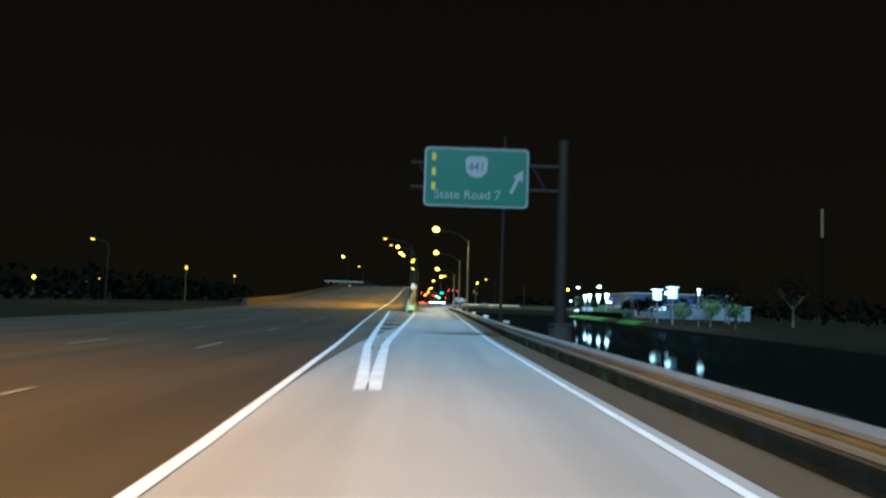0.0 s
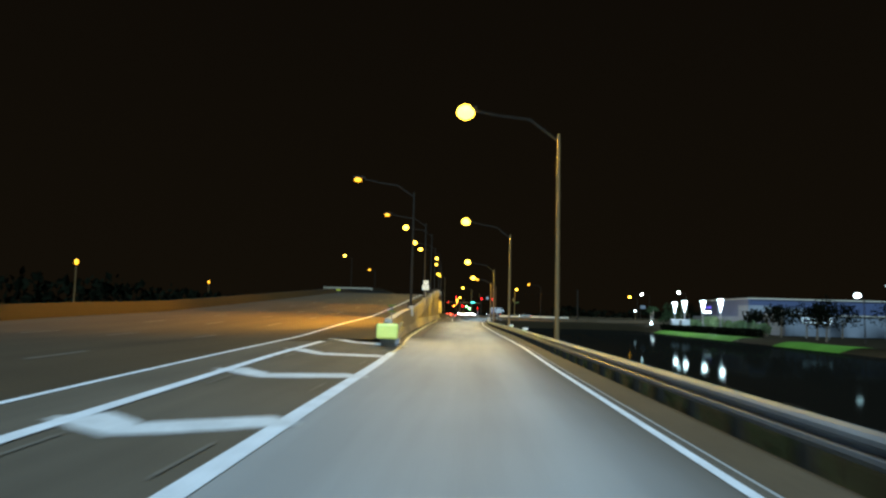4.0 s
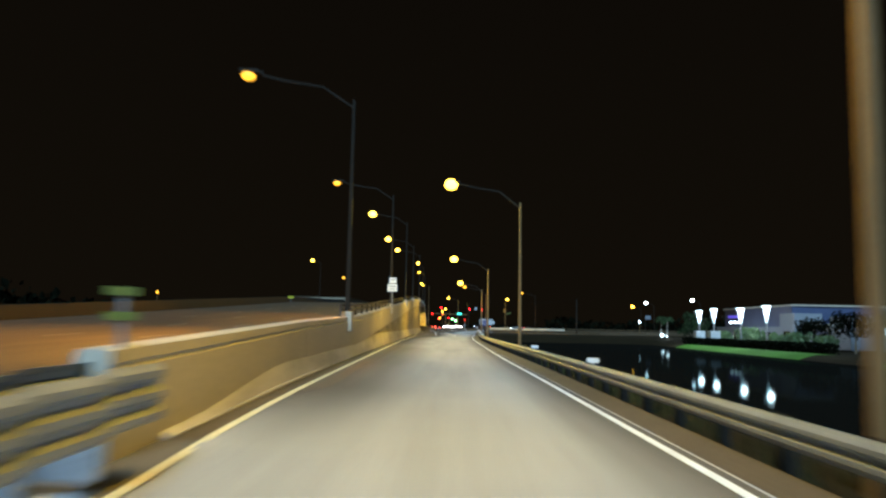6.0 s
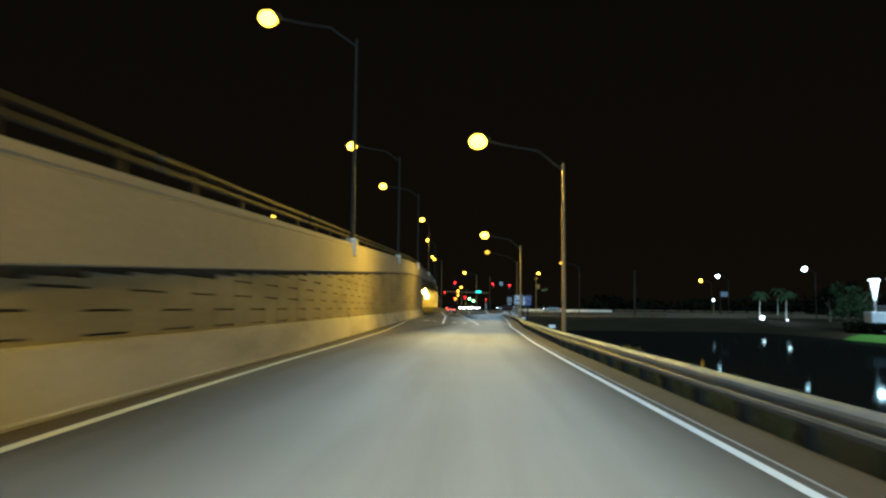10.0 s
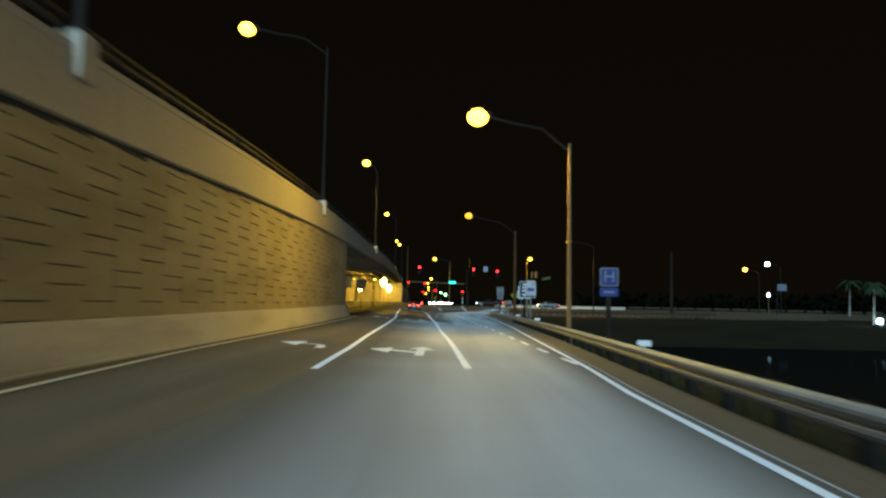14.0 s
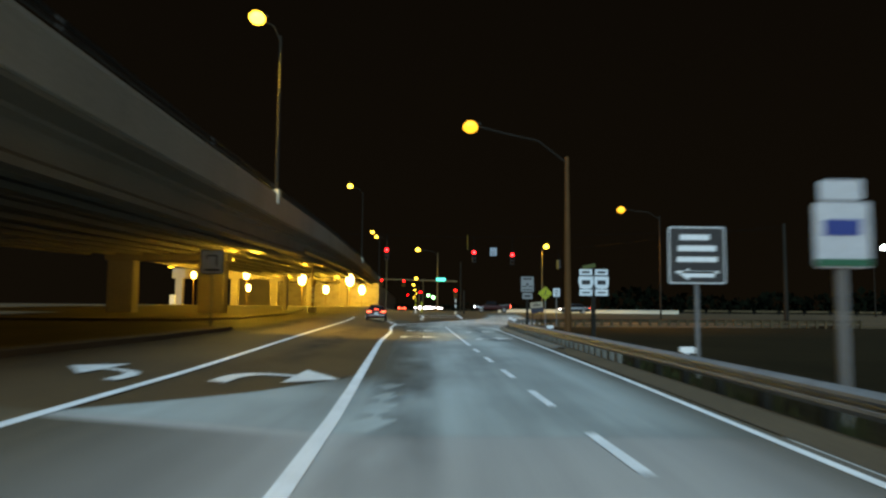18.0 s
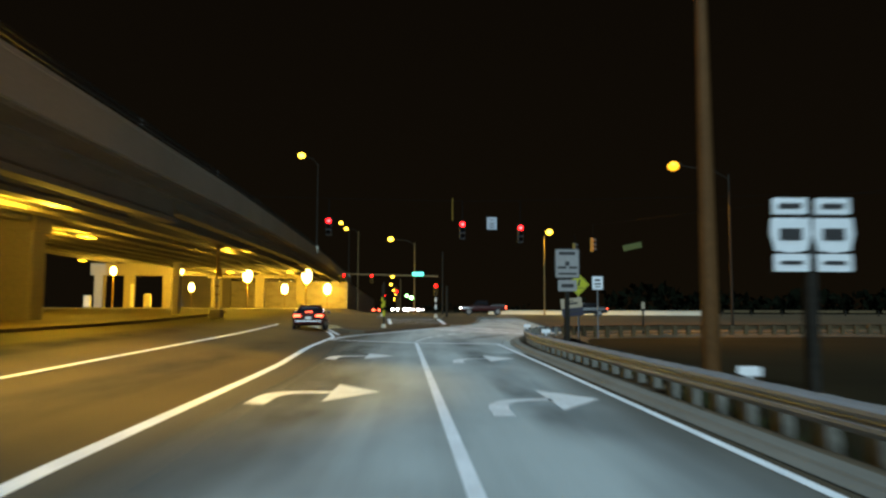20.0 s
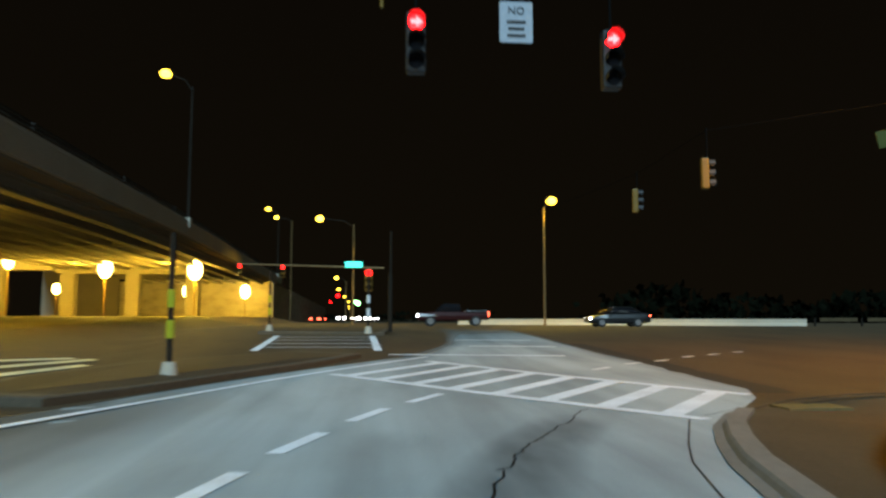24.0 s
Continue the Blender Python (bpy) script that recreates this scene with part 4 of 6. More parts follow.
for y, xs_col, wide in ((294.0, (-17.4, -24.6), 2.1), (377.0, (-17.0, -23.5, -30.4), 1.5)):
    under = DECK(y) - 0.62 - (1.2 if y < 340 else 0.75)
    mid = (xs_col[0] + xs_col[-1]) / 2
    part("pier_cap", box(B(), (mid, y, under - 0.1), (xs_col[0] - xs_col[-1] + 2.6, 1.4, 0.7), None, 0.06), M_GIRDER, bridge)
    for x in xs_col:
        g0 = gz(x, y)
        part("pier_column", box(B(), (x, y, (under + g0 - 0.3) / 2), (wide, 1.3, under - g0 - 0.1), None, 0.12), M_GIRDER, bridge)
twin = thing("bridge", "second concrete girder bridge running beside the first", "bridge", kind="structure")
# Deck edge drawn up to the first bridge to block the sun lamp
bm = B()
sweep(bm, frange(286, 412, 14), lambda y: MAIN_EDGE(y) - 17.75, lambda y: DECK(y) + 1.2, [(0, -1.9), (0, 0.5), (-15.0, 0.5), (-15.0, 0), (-0.3, 0), (-0.3, -1.9)], True)
part("deck_soffit", bm, M_GIRDER, twin)
for k in range(6):
    bm = B()
    sweep(bm, [286.2, 330, 376.8], lambda y: MAIN_EDGE(y) - 20.3 - k * 2.2, lambda y: DECK(y) + 1.2, [(u, v * 0.62) for u, v in I_SEC], True)
    part("girder", bm, M_GIRDER, twin)
part("pier_cap", box(B(), (-40.9, 377.0, DECK(377) - 0.5), (18.0, 1.4, 1.9), None, 0.06), M_GIRDER, twin)
for x in (-38.0, -44.0, -48.6):
    g0, top = gz(x, 377.0), DECK(377) - 1.4
    part("pier_column", box(B(), (x, 377.0, (top + g0 - 0.1) / 2), (1.4, 1.3, top - g0 + 0.1), None, 0.12), M_GIRDER, twin)
for x, y, w2, h2 in ((-39.5, 372.5, 0.9, 2.0), (-47.6, 370.5, 0.9, 1.7), (-42.8, 375.0, 0.35, 3.6)):
    cb = thing("utility_cabinet", "pale metal utility cabinet standing under the bridge", "cabinet", "cabinets under the bridge", at=(x, y, gz(x, y)))
    part("body", box(B(), (0, 0, h2 / 2 + 0.08), (w2, 0.6, h2), None, 0.03), M_PALEBOX, cb)
    part("plinth", box(B(), (0, 0, 0.05), (w2 + 0.2, 0.8, 0.14), None, 0.02), M_KERB, cb)
    part("door", box(B(), (0, -0.31, h2 / 2 + 0.1), (w2 * 0.85, 0.02, h2 * 0.85)), M_PALEBOX, cb)
part("abutment", box(B(), (-25.0, 413.2, 3.9), (24, 0.6, 7.0)), M_WALL, bridge, "pale concrete abutment wall")
part("abutment", box(B(), (-43.0, 413.2, 4.9), (11.6, 0.6, 9.0)), M_GIRDER, twin, "pale concrete abutment wall")
bm = B()
sweep(bm, frange(413, 700, 20), lambda y: -13.6 - (y - 413) * 0.035, lambda y: 0, [(0, 0.5), (0, 7.6), (-0.4, 7.6), (-0.4, 0.5)], True)
part("wall_beyond", bm, M_WALL, bridge)


# ---- street lamps ----
def cobra(name, base, top, head, lit, label, group, reach_low=0.35, r=0.11, light=0, metal=M_POLE, cone=(150, (0, 0))):
    """A tapered pole with a curved arm and a cobra-head luminaire with a drop lens."""
    t = thing(name, label, "street lamp", group, at=base)
    b, tp, hd = Vector((0, 0, 0)), Vector(top) - Vector(base), Vector(head) - Vector(base)
    bm = cyl(B(), b, tp, r, r * 0.6, 14)
    part("pole", bm, metal, t)
    bm = box(B(), (0, 0, 0.05), (r * 4, r * 4, 0.1), None, 0.02)
    cyl(bm, (0, 0, 0.08), (0, 0, 0.35), r * 1.6, r * 1.3)
    part("base", bm, metal, t)
    d = hd - tp
    n = d.normalized()
    bm = B()
    pts = [tp + Vector((0, 0, -reach_low)), tp + d * 0.3 + Vector((0, 0, d.z * 0.2 + 0.05)), tp + d * 0.65 + Vector((0, 0, 0.12 * abs(d.z))), hd + Vector((0, 0, 0.12)) - n * 0.3]
    tube(bm, pts, 0.045)
    part("arm", bm, M_POLE_DARK, t)
    flat = Vector((d.x, d.y, 0)).normalized()
    q = flat.to_track_quat("X", "Z").to_matrix().to_4x4()
    m = Matrix.Translation(hd) @ q
    bm = B()
    box(bm, (0, 0, 0.14), (0.86, 0.36, 0.2), m, 0.08)
    box(bm, (-0.42, 0, 0.13), (0.3, 0.2, 0.14), m, 0.04)
    part("housing", bm, M_POLE_DARK, t)
    # lens drawn oversize to stand in for the lamp's halo
    bm = B()
    bmesh.ops.create_uvsphere(bm, u_segments=14, v_segments=10, radius=1, matrix=m @ Matrix.LocRotScale((0.05, 0, -0.02), None, (0.46, 0.38, 0.36) if lit is G_SODIUM and base[1] < 300 and base[0] > 0 else (0.3, 0.22, 0.2) if lit is G_AMBER and base[1] < 150 else (0.44, 0.37, 0.35)))
    part("lens", bm, lit, t, "glowing drop lens")
    if light:
        lamp_light(head[0] + flat.x * 0.05, head[1], head[2] - 0.8, light, SODIUM if lit is G_SODIUM else AMBER if lit is G_AMBER else COOL, *cone)
    return t


RAMP_LAMPS = [(4.06, 97.0, 9.9, -0.25, 98.6, 11.35), (4.0, 136.0, 9.4, -0.38, 137.8, 10.9), (3.86, 178.3, 8.55, -0.24, 178.4, 9.65), (4.68, 221.8, 8.25, 0.87, 221.9, 9.35), (7.6, 275.0, 9.9, 2.3, 275.2, 11.6)]
for i, (x, y, z, hx, hy, hz) in enumerate(RAMP_LAMPS):
    cobra("street_lamp", (x + 0.03, y, -0.25), (x, y, z), (hx, hy, hz), G_SODIUM if i < 4 else G_AMBER, "tall grey street lamp with a glowing sodium head over the ramp", "ramp lamps", r=0.11 if i < 4 else 0.2, cone=(176, (0, 0)), light=(1450, 1800, 1850, 1350, 60)[i], metal=M_POLE if i < 4 else M_POLE_BROWN)
t = thing("utility_pole", "tall dark unlit pole beside the ramp", "pole", at=(5.2, 57, -0.3))
part("shaft", cyl(B(), (0, 0, 0), (0, 0, 15), 0.13, 0.08, 12), M_POLE_DARK, t)
part("base", box(B(), (0, 0, 0.05), (0.5, 0.5, 0.1), None, 0.02), M_BRONZE, t)
for i, (y, hx, hz) in enumerate(((119.2, -8.65, 11.6), (147.4, -9.55, 12.7), (175.2, -9.85, 14.5), (203.4, -10.6, 14.9), (230.2, -11.25, 16.0), (274.5, -9.5, 17.3), (350, -13.0, 20.6), (424, -15.6, 21.0))):
    x = WALL(y) + 0.05
    z = DECK(y) + 0.86
    cobra("bridge_lamp", (x, y, z), (x, y, hz - 0.9), (hx, y - 0.3, hz), G_AMBER if i < 2 else G_SODIUM, "street lamp on the parapet with a glowing sodium head", "parapet lamps", r=0.1, metal=M_POLE_DARK, cone=(120, (-0.55, -0.25)) if i < 5 else (72, (0.02, 0)), light=(8000, 2600, 900, 700, 700, 8000, 0, 0)[i])
    bm = B()
    box(bm, (0.0, 0, -0.2), (0.46, 0.6, 0.8), None, 0.05)
    ob = tagged(part("lamp_pedestal", bm, M_COPING), "concrete pedestal bulging from the parapet", "pedestal", "parapet lamps")
    ob.matrix_basis = pose(x - 0.02, y, z)
cobra("street_lamp", (-20.5, 3, -0.1), (-20.5, 3, 10.5), (-12.5, 3, 11.5), G_AMBER, "tall lamp lighting the carriageway in amber", "carriageway lamps", light=8000, cone=(150, (-0.12, 0.1)))
for x, y, hx, hz, lit, lw in ((24.0, 311.4, 20.0, 12.0, G_AMBER, 2300), (17.9, 354, 18.55, 11.7, G_SODIUM, 1900), (1.0, 373.6, -2.7, 12.55, G_SODIUM, 1500), (62, 336.9, 59.3, 9.4, G_AMBERHOT, 0), (66.5, 337.4, 63.9, 10.6, G_COOLHOT, 0), (-47, 104.7, -49.3, 9.0, G_AMBER, 300), (-33.4, 269.7, -35.4, 17.2, G_SODIUM, 0), (-32.2, 312.2, -34.1, 15.8, G_AMBER, 0), (-12.4, 432, -15.2, 20.6, G_SODIUM, 0), (64.0, 283.3, 62.1, 9.6, G_COOLHOT, 0), (50.8, 159.7, 50.0, 5.2, G_COOL, 0)):
    cobra("street_lamp", (x, y, ground_z(x, y)), (x, y, hz - 0.6), (hx, y, hz), lit, "distant street lamp on a slim pole", "distant lamps", r=0.1, light=lw, metal=M_POLE if y > 320 and x < 30 else M_POLE_DARK)

# ---- lamps under and beside the bridge ----
def post_lamp(x, y, z, lit, label, group, watts=0, r=0.32, h=None):
    t = thing("post_lamp", label, "lamp", group, at=(x, y, gz(x, y) if y > 250 else ground_z(x, y)))
    zz = z - t.location.z
    part("post", cyl(B(), (0, 0, 0), (0, 0, zz - 0.2), 0.08, 0.06, 10), M_POLE, t)
    bm = B()
    cyl(bm, (0, 0, zz + r * 1.15), (0, 0, zz + r * 1.4), r * 0.45, r * 0.3, 14)
    part("cap", bm, M_BRONZE, t)
    # globe drawn large and tall to stand in for its glow
    part("globe", ball(B(), (0, 0, zz), (r * 0.85, r * 0.85, r * 1.3), 14), lit, t, "glowing globe")
    if watts:
        data = bpy.data.lights.new("globe_light", "POINT")
        data.energy, data.color, data.shadow_soft_size = watts * 1.4, SODIUM if lit in (G_SODIUM, G_GLOBE) else COOL, 0.5
        new("globe_light", data).location = (x, y, z - 0.75 * r - 0.5)
    return t


def torch_lamp(x, y, z, label, group, watts, k=1.0, pedestal=False):
    """A short post with a flared, lit shaft under a glowing disc."""
    t = thing("post_lamp", label, "lamp", group, at=(x, y, ground_z(x, y)))
    zz = z - t.location.z
    part("post", cyl(B(), (0, 0, 0), (0, 0, zz - 2.4 * k), 0.12 * k, 0.12 * k, 12), M_GALV, t)
    part("lit_shaft", cyl(B(), (0, 0, zz - 2.4 * k), (0, 0, zz - 0.12), 0.16 * k, 0.5 * k, 20), G_SHAFT, t, "brightly glowing flared shaft")
    for i in range(6):
        u, v = math.cos(i * 1.047), math.sin(i * 1.047)
        part("rib", cyl(B(), (0.17 * k * u, 0.17 * k * v, zz - 2.4 * k), (0.52 * k * u, 0.52 * k * v, zz - 0.12), 0.03 * k, 0.03 * k, 6), M_GALV, t)
    if pedestal:
        part("pedestal", box(B(), (0, 0, 1.25), (1.7, 1.7, 2.5), None, 0.06), M_PEDESTAL, t, "pale lit pedestal block")
    part("disc", cyl(B(), (0, 0, zz - 0.12), (0, 0, zz - 0.12 + 0.22 * k), 0.66 * k, 0.5 * k, 20), G_DISC, t, "glowing white disc")
    data = bpy.data.lights.new("torch_light", "POINT")
    data.energy, data.color, data.shadow_soft_size = watts, COOL, 0.5
    new("torch_light", data).location = (x, y - 0.9, z - 0.6)
    return t


for x, y, z, w, r in ((-23.6, 368.4, 6.55, 1300, 0.78), (-15.05, 369.4, 6.5, 1450, 0.84), (-16.6, 408.0, 5.7, 800, 0.85), (-24.6, 405, 5.6, 520, 0.75), (-34.6, 372.0, 7.43, 850, 0.62), (-43.6, 369.6, 7.18, 420, 0.5), (-41.2, 399.8, 5.7, 300, 0.6)):
    post_lamp(x, y, z, G_GLOBE, "bright sodium globe lamp on a post by the bridge", "bridge lamps", w, r)
# First light stands in for a sliding glint; places fitted to the camera's view
for x, y, z, watts in ((-14.4, 325.0, 7.0, 900), (-12.6, 287.0, 5.5, 420), (-25.6, 366.0, 6.85, 500), (-16.8, 364.8, 6.85, 500), (-38.6, 365.5, 8.4, 500), (-46.4, 365.5, 8.4, 500), (-19.5, 306.0, 6.0, 600)):
    t = thing("soffit_light", "flat glowing light fixed under the bridge girders", "ceiling light", "soffit lights", at=(x, y, z))
    part("frame", box(B(), (0, 0, 0.06), (0.7, 1.5, 0.1), None, 0.02), M_BRONZE, t)
    part("diffuser", box(B(), (0, 0, 0), (0.6, 1.4, 0.06), None, 0.02), G_SODIUM, t, "glowing diffuser")
    data = bpy.data.lights.new("soffit_glow", "POINT")
    data.energy, data.color, data.shadow_soft_size = watts, SODIUM, 0.3
    new("soffit_glow", data).location = (x, y, z - 0.5)


# ---- signs ----
def bars(parent, rows, material, y=-0.02):
    """Unreadable print as plain bars: (x, z, width, height)."""
    for x, z, w, h in rows:
        part("print_bar", box(B(), (x, y, z), (w, 0.008, h)), material, parent)


def words(parent, text, x, z, size, material, y=-0.022):
    cu = bpy.data.curves.new("lettering", "FONT")
    cu.body, cu.size, cu.align_x, cu.align_y, cu.extrude = text, size, "CENTER", "CENTER", 0.003
    tmp = bpy.data.objects.new("lettering", cu)
    scene.collection.objects.link(tmp)
    me = bpy.data.meshes.new_from_object(tmp.evaluated_get(bpy.context.evaluated_depsgraph_get()))
    bpy.data.objects.remove(tmp)
    me.materials.clear()
    me.materials.append(material)
    whole = bmesh.new()
    whole.from_mesh(me)
    bpy.data.meshes.remove(me)
    left = set(whole.verts)
    while left:
        island_vs, todo = set(), [left.pop()]
        while todo:
            v = todo.pop()
            island_vs.add(v)
            for e in v.link_edges:
                o = e.other_vert(v)
                if o in left:
                    left.discard(o)
                    todo.append(o)
        one = bmesh.new()
        seen = {v: one.verts.new(v.co) for v in sorted(island_vs, key=lambda v: v.index)}
        for f in whole.faces:
            if f.verts[0] in seen:
                one.faces.new([seen[v] for v in f.verts])
        ob = part("letter", one, material, parent)
        ob.matrix_basis = pose(x, y, z, 90, 0, 0)
    whole.free()


def road_sign(name, x, y, z, w, h, face, label, turn=0, border=M_BLACK, posts=1, post=M_GALV, r=0.06, post_r=0.04, back=M_GALV, foot=None, thick_post=False):
    """A plate on posts; its empty stands at the foot. Returns the thing and the plate's parent part."""
    g = ground_z(x, y) if foot is None else foot
    t = thing(name, label, "road sign", at=(x, y, g), turn=turn)
    zc = z - g
    for k in range(posts):
        px = 0 if posts == 1 else (-w * 0.3 + k * w * 0.6)
        bm = B()
        if thick_post:
            box(bm, (px, post_r + 0.012, (zc + h * 0.4) / 2), (post_r * 2, post_r * 2, zc + h * 0.4), None, 0.01)
        else:
            cyl(bm, (px, 0.05, 0), (px, 0.05, zc + h * 0.4), post_r, post_r, 10)
        part("post", bm, post, t)
    p = part("plate", prism(B(), rounded(w, h, r), 0.012, Matrix.Translation((0, 0, zc))), back, t)
    if border:
        part("border", prism(B(), rounded(w - 0.02, h - 0.02, r), 0.006, Matrix.Translation((0, -0.008, zc))), border, t)
    part("face", prism(B(), rounded(w - 0.07, h - 0.07, r * 0.8), 0.006, Matrix.Translation((0, -0.013, zc))), face, t)
    return t, zc


# cantilever gantry with the exit sign
g = thing("sign_gantry", "steel cantilever gantry with a green exit sign over the ramp", "road sign", at=(5.3, 29.6, -0.2))
part("column", cyl(B(), (0, 0, 0), (0, 0, 8.4), 0.26, 0.2, 20), M_POLE_DARK, g)
part("base", box(cyl(B(), (0, 0, 0), (0, 0, 0.9), 0.5, 0.45, 20), (0, 0, 0.95), (0.8, 0.8, 0.06)), M_DULL, g)
for h in (6.3, 7.3):
    part("arm", cyl(B(), (0, 0, h), (-6.2, -0.15, h), 0.1, 0.08, 12), M_POLE_DARK, g)
for k in range(5):
    part("brace", cyl(B(), (-0.7 - k * 1.15, -0.1, 6.3), (-1.3 - k * 1.15, -0.1, 7.3), 0.045), M_POLE_DARK, g)
SX, SZ = -3.55, 6.72
part("panel", prism(B(), rounded(4.2, 2.4, 0.18), 0.05, Matrix.Translation((SX, -0.35, SZ))), M_GALV, g)
part("border", prism(B(), rounded(4.18, 2.38, 0.18), 0.01, Matrix.Translation((SX, -0.385, SZ))), M_SIGNDULL, g)
part("face", prism(B(), rounded(4.06, 2.26, 0.15), 0.01, Matrix.Translation((SX, -0.392, SZ))), M_SIGNG, g, "green reflective face with white lettering")
words(g, "State Road 7", SX - 0.35, SZ - 0.72, 0.52, M_SIGNDULL, -0.41)
part("shield", prism(B(), [(-0.45, 0.3), (-0.3, 0.42), (0.3, 0.42), (0.45, 0.3), (0.42, -0.2), (0.25, -0.4), (0, -0.46), (-0.25, -0.4), (-0.42, -0.2)], 0.01, Matrix.Translation((SX, -0.4, SZ + 0.45))), M_SIGNDULL, g, "white route shield")
words(g, "441", SX, SZ + 0.42, 0.46, M_BLACK, -0.41)
part("exit_arrow", prism(B(), [(-0.28, -0.42), (-0.16, -0.48), (0.1, 0.1), (0.24, 0.02), (0.26, 0.5), (-0.16, 0.24), (-0.02, 0.16)], 0.01, Matrix.Translation((SX + 1.62, -0.4, SZ - 0.15))), M_SIGNDULL, g)
for z in (0.82, 0.2, -0.38):
    part("print_bar", box(B(), (SX - 1.72, -0.4, SZ + z), (0.16, 0.01, 0.3)), M_YELSIGN, g)
t, zc = road_sign("wall_sign", -4.85, 145.6, 4.35, 0.78, 0.62, M_SIGNW, "white rectangular route plates on a post on the parapet", foot=DECK(145.6) + 0.86, post_r=0.05)
part("upper_plate", prism(B(), rounded(0.55, 0.42, 0.05), 0.012, Matrix.Translation((0.02, 0, zc + 0.55))), M_SIGNW, t)
bars(t, [(0, zc + 0.1, 0.5, 0.06), (0, zc - 0.1, 0.45, 0.06), (0, zc + 0.6, 0.35, 0.05)], M_BLACK)
t, zc = road_sign("hospital_sign", 5.05, 216.0, 2.45, 0.62, 0.62, M_SIGNB, "blue hospital sign with a white letter H", border=M_SIGNDULL, post=M_WOODPOST, post_r=0.07, thick_post=True)
words(t, "H", 0, zc, 0.55, M_SIGNDULL)
part("lower_plate", prism(B(), rounded(0.62, 0.3, 0.04), 0.012, Matrix.Translation((0, 0, zc - 0.5))), M_SIGNB, t)
bars(t, [(0, zc - 0.5, 0.36, 0.07)], M_SIGNDULL)
t, zc = road_sign("guide_sign", 6.45, 252.0, 2.75, 1.35, 1.35, M_BLACK, "brown-black guide sign with white bars and an arrow", border=M_SIGNW, post_r=0.05)
bars(t, [(-0.05, zc + 0.42, 0.7, 0.13), (0, zc + 0.16, 0.9, 0.13), (0, zc - 0.1, 0.95, 0.12), (0.0, zc - 0.4, 1.0, 0.06)], M_SIGNW)
part("arrow", prism(B(), [(-0.42, -0.45), (-0.2, -0.3), (-0.2, -0.38), (0.4, -0.38), (0.4, -0.52), (-0.2, -0.52), (-0.2, -0.6)], 0.008, Matrix.Translation((0, -0.02, zc))), M_SIGNW, t)
t, zc = road_sign("notice_sign", 5.85, 244.8, 2.5, 0.78, 0.92, M_SIGNMID, "pale blue and white notice sign on a wide post", border=M_SIGNMID, post=M_GALV, post_r=0.05, thick_post=True)
part("lower_plate", box(B(), (0, -0.02, zc - 0.38), (0.74, 0.008, 0.1)), M_SIGNG, t)
bars(t, [(0, zc + 0.1, 0.5, 0.22)], M_SIGNB)
part("upper_plate", prism(B(), rounded(0.6, 0.28, 0.04), 0.012, Matrix.Translation((0, 0, zc + 0.62))), M_SIGNMID, t)
t, zc = road_sign("route_sign", 8.45, 272.3, 2.85, 0.05, 0.9, M_GALV, "two rows of white route shields side by side on one post", border=None, post=M_WOODPOST, post_r=0.1, thick_post=True)
for dx in (-0.4, 0.4):
    part("direction_plate", prism(B(), rounded(0.66, 0.3, 0.03), 0.012, Matrix.Translation((dx, -0.03, zc + 0.52))), M_SIGNW, t)
    part("shield_plate", prism(B(), [(-0.36, 0.3), (0.36, 0.3), (0.38, 0.0), (0.3, -0.3), (0, -0.34), (-0.3, -0.3), (-0.38, 0.0)], 0.012, Matrix.Translation((dx, -0.03, zc))), M_SIGNW, t)
    part("arrow_plate", prism(B(), rounded(0.66, 0.32, 0.03), 0.012, Matrix.Translation((dx, -0.03, zc - 0.52))), M_SIGNW, t)
    bars(t, [(dx, zc + 0.52, 0.42, 0.1), (dx, zc, 0.42, 0.22), (dx, zc - 0.52, 0.42, 0.07)], M_BLACK, -0.045)
t, zc = road_sign("merge_sign", 6.85, 286.3, 3.2, 0.92, 1.1, M_SIGNDULL, "white lane-use sign above a smaller plate on a post", post=M_WOODPOST, post_r=0.08, thick_post=True)
bars(t, [(0, zc + 0.38, 0.62, 0.12), (-0.2, zc - 0.15, 0.32, 0.08), (0.22, zc - 0.15, 0.3, 0.08), (0, zc - 0.38, 0.7, 0.07), (0, zc, 0.16, 0.16)], M_BLACK)
part("lower_plate", prism(B(), rounded(0.7, 0.42, 0.04), 0.012, Matrix.Translation((0.0, 0, zc - 0.82))), M_SIGNDULL, t)
bars(t, [(0, zc - 0.82, 0.46, 0.12)], M_BLACK)
t = thing("crossing_sign", "fluorescent yellow-green diamond warning sign with a plate below", "road sign", at=(9.95, 298.4, 0))
part("post", box(B(), (0, 0.05, 1.6), (0.07, 0.05, 3.3)), M_GALV, t)
part("diamond", prism(B(), [(0, 0.62), (0.62, 0), (0, -0.62), (-0.62, 0)], 0.012, Matrix.Translation((0, 0, 2.85))), M_SIGNY, t)
part("border", prism(B(), [(0, 0.57), (0.57, 0), (0, -0.57), (-0.57, 0)], 0.004, Matrix.Translation((0, -0.009, 2.85))), M_BLACK, t)
part("face", prism(B(), [(0, 0.54), (0.54, 0), (0, -0.54), (-0.54, 0)], 0.004, Matrix.Translation((0, -0.013, 2.85))), M_SIGNY, t)
bars(t, [(0, 2.66, 0.62, 0.04), (0.03, 2.92, 0.1, 0.2), (-0.06, 2.8, 0.26, 0.05), (0.08, 3.06, 0.1, 0.1)], M_BLACK, -0.02)
ys = thing("roadside_board", "small leaning board, pale above and dark below, on two stakes", "sign", at=(8.5, 293.3, -0.12))
tilt = pose(0, 0, 1.72, 0, -6, 0)
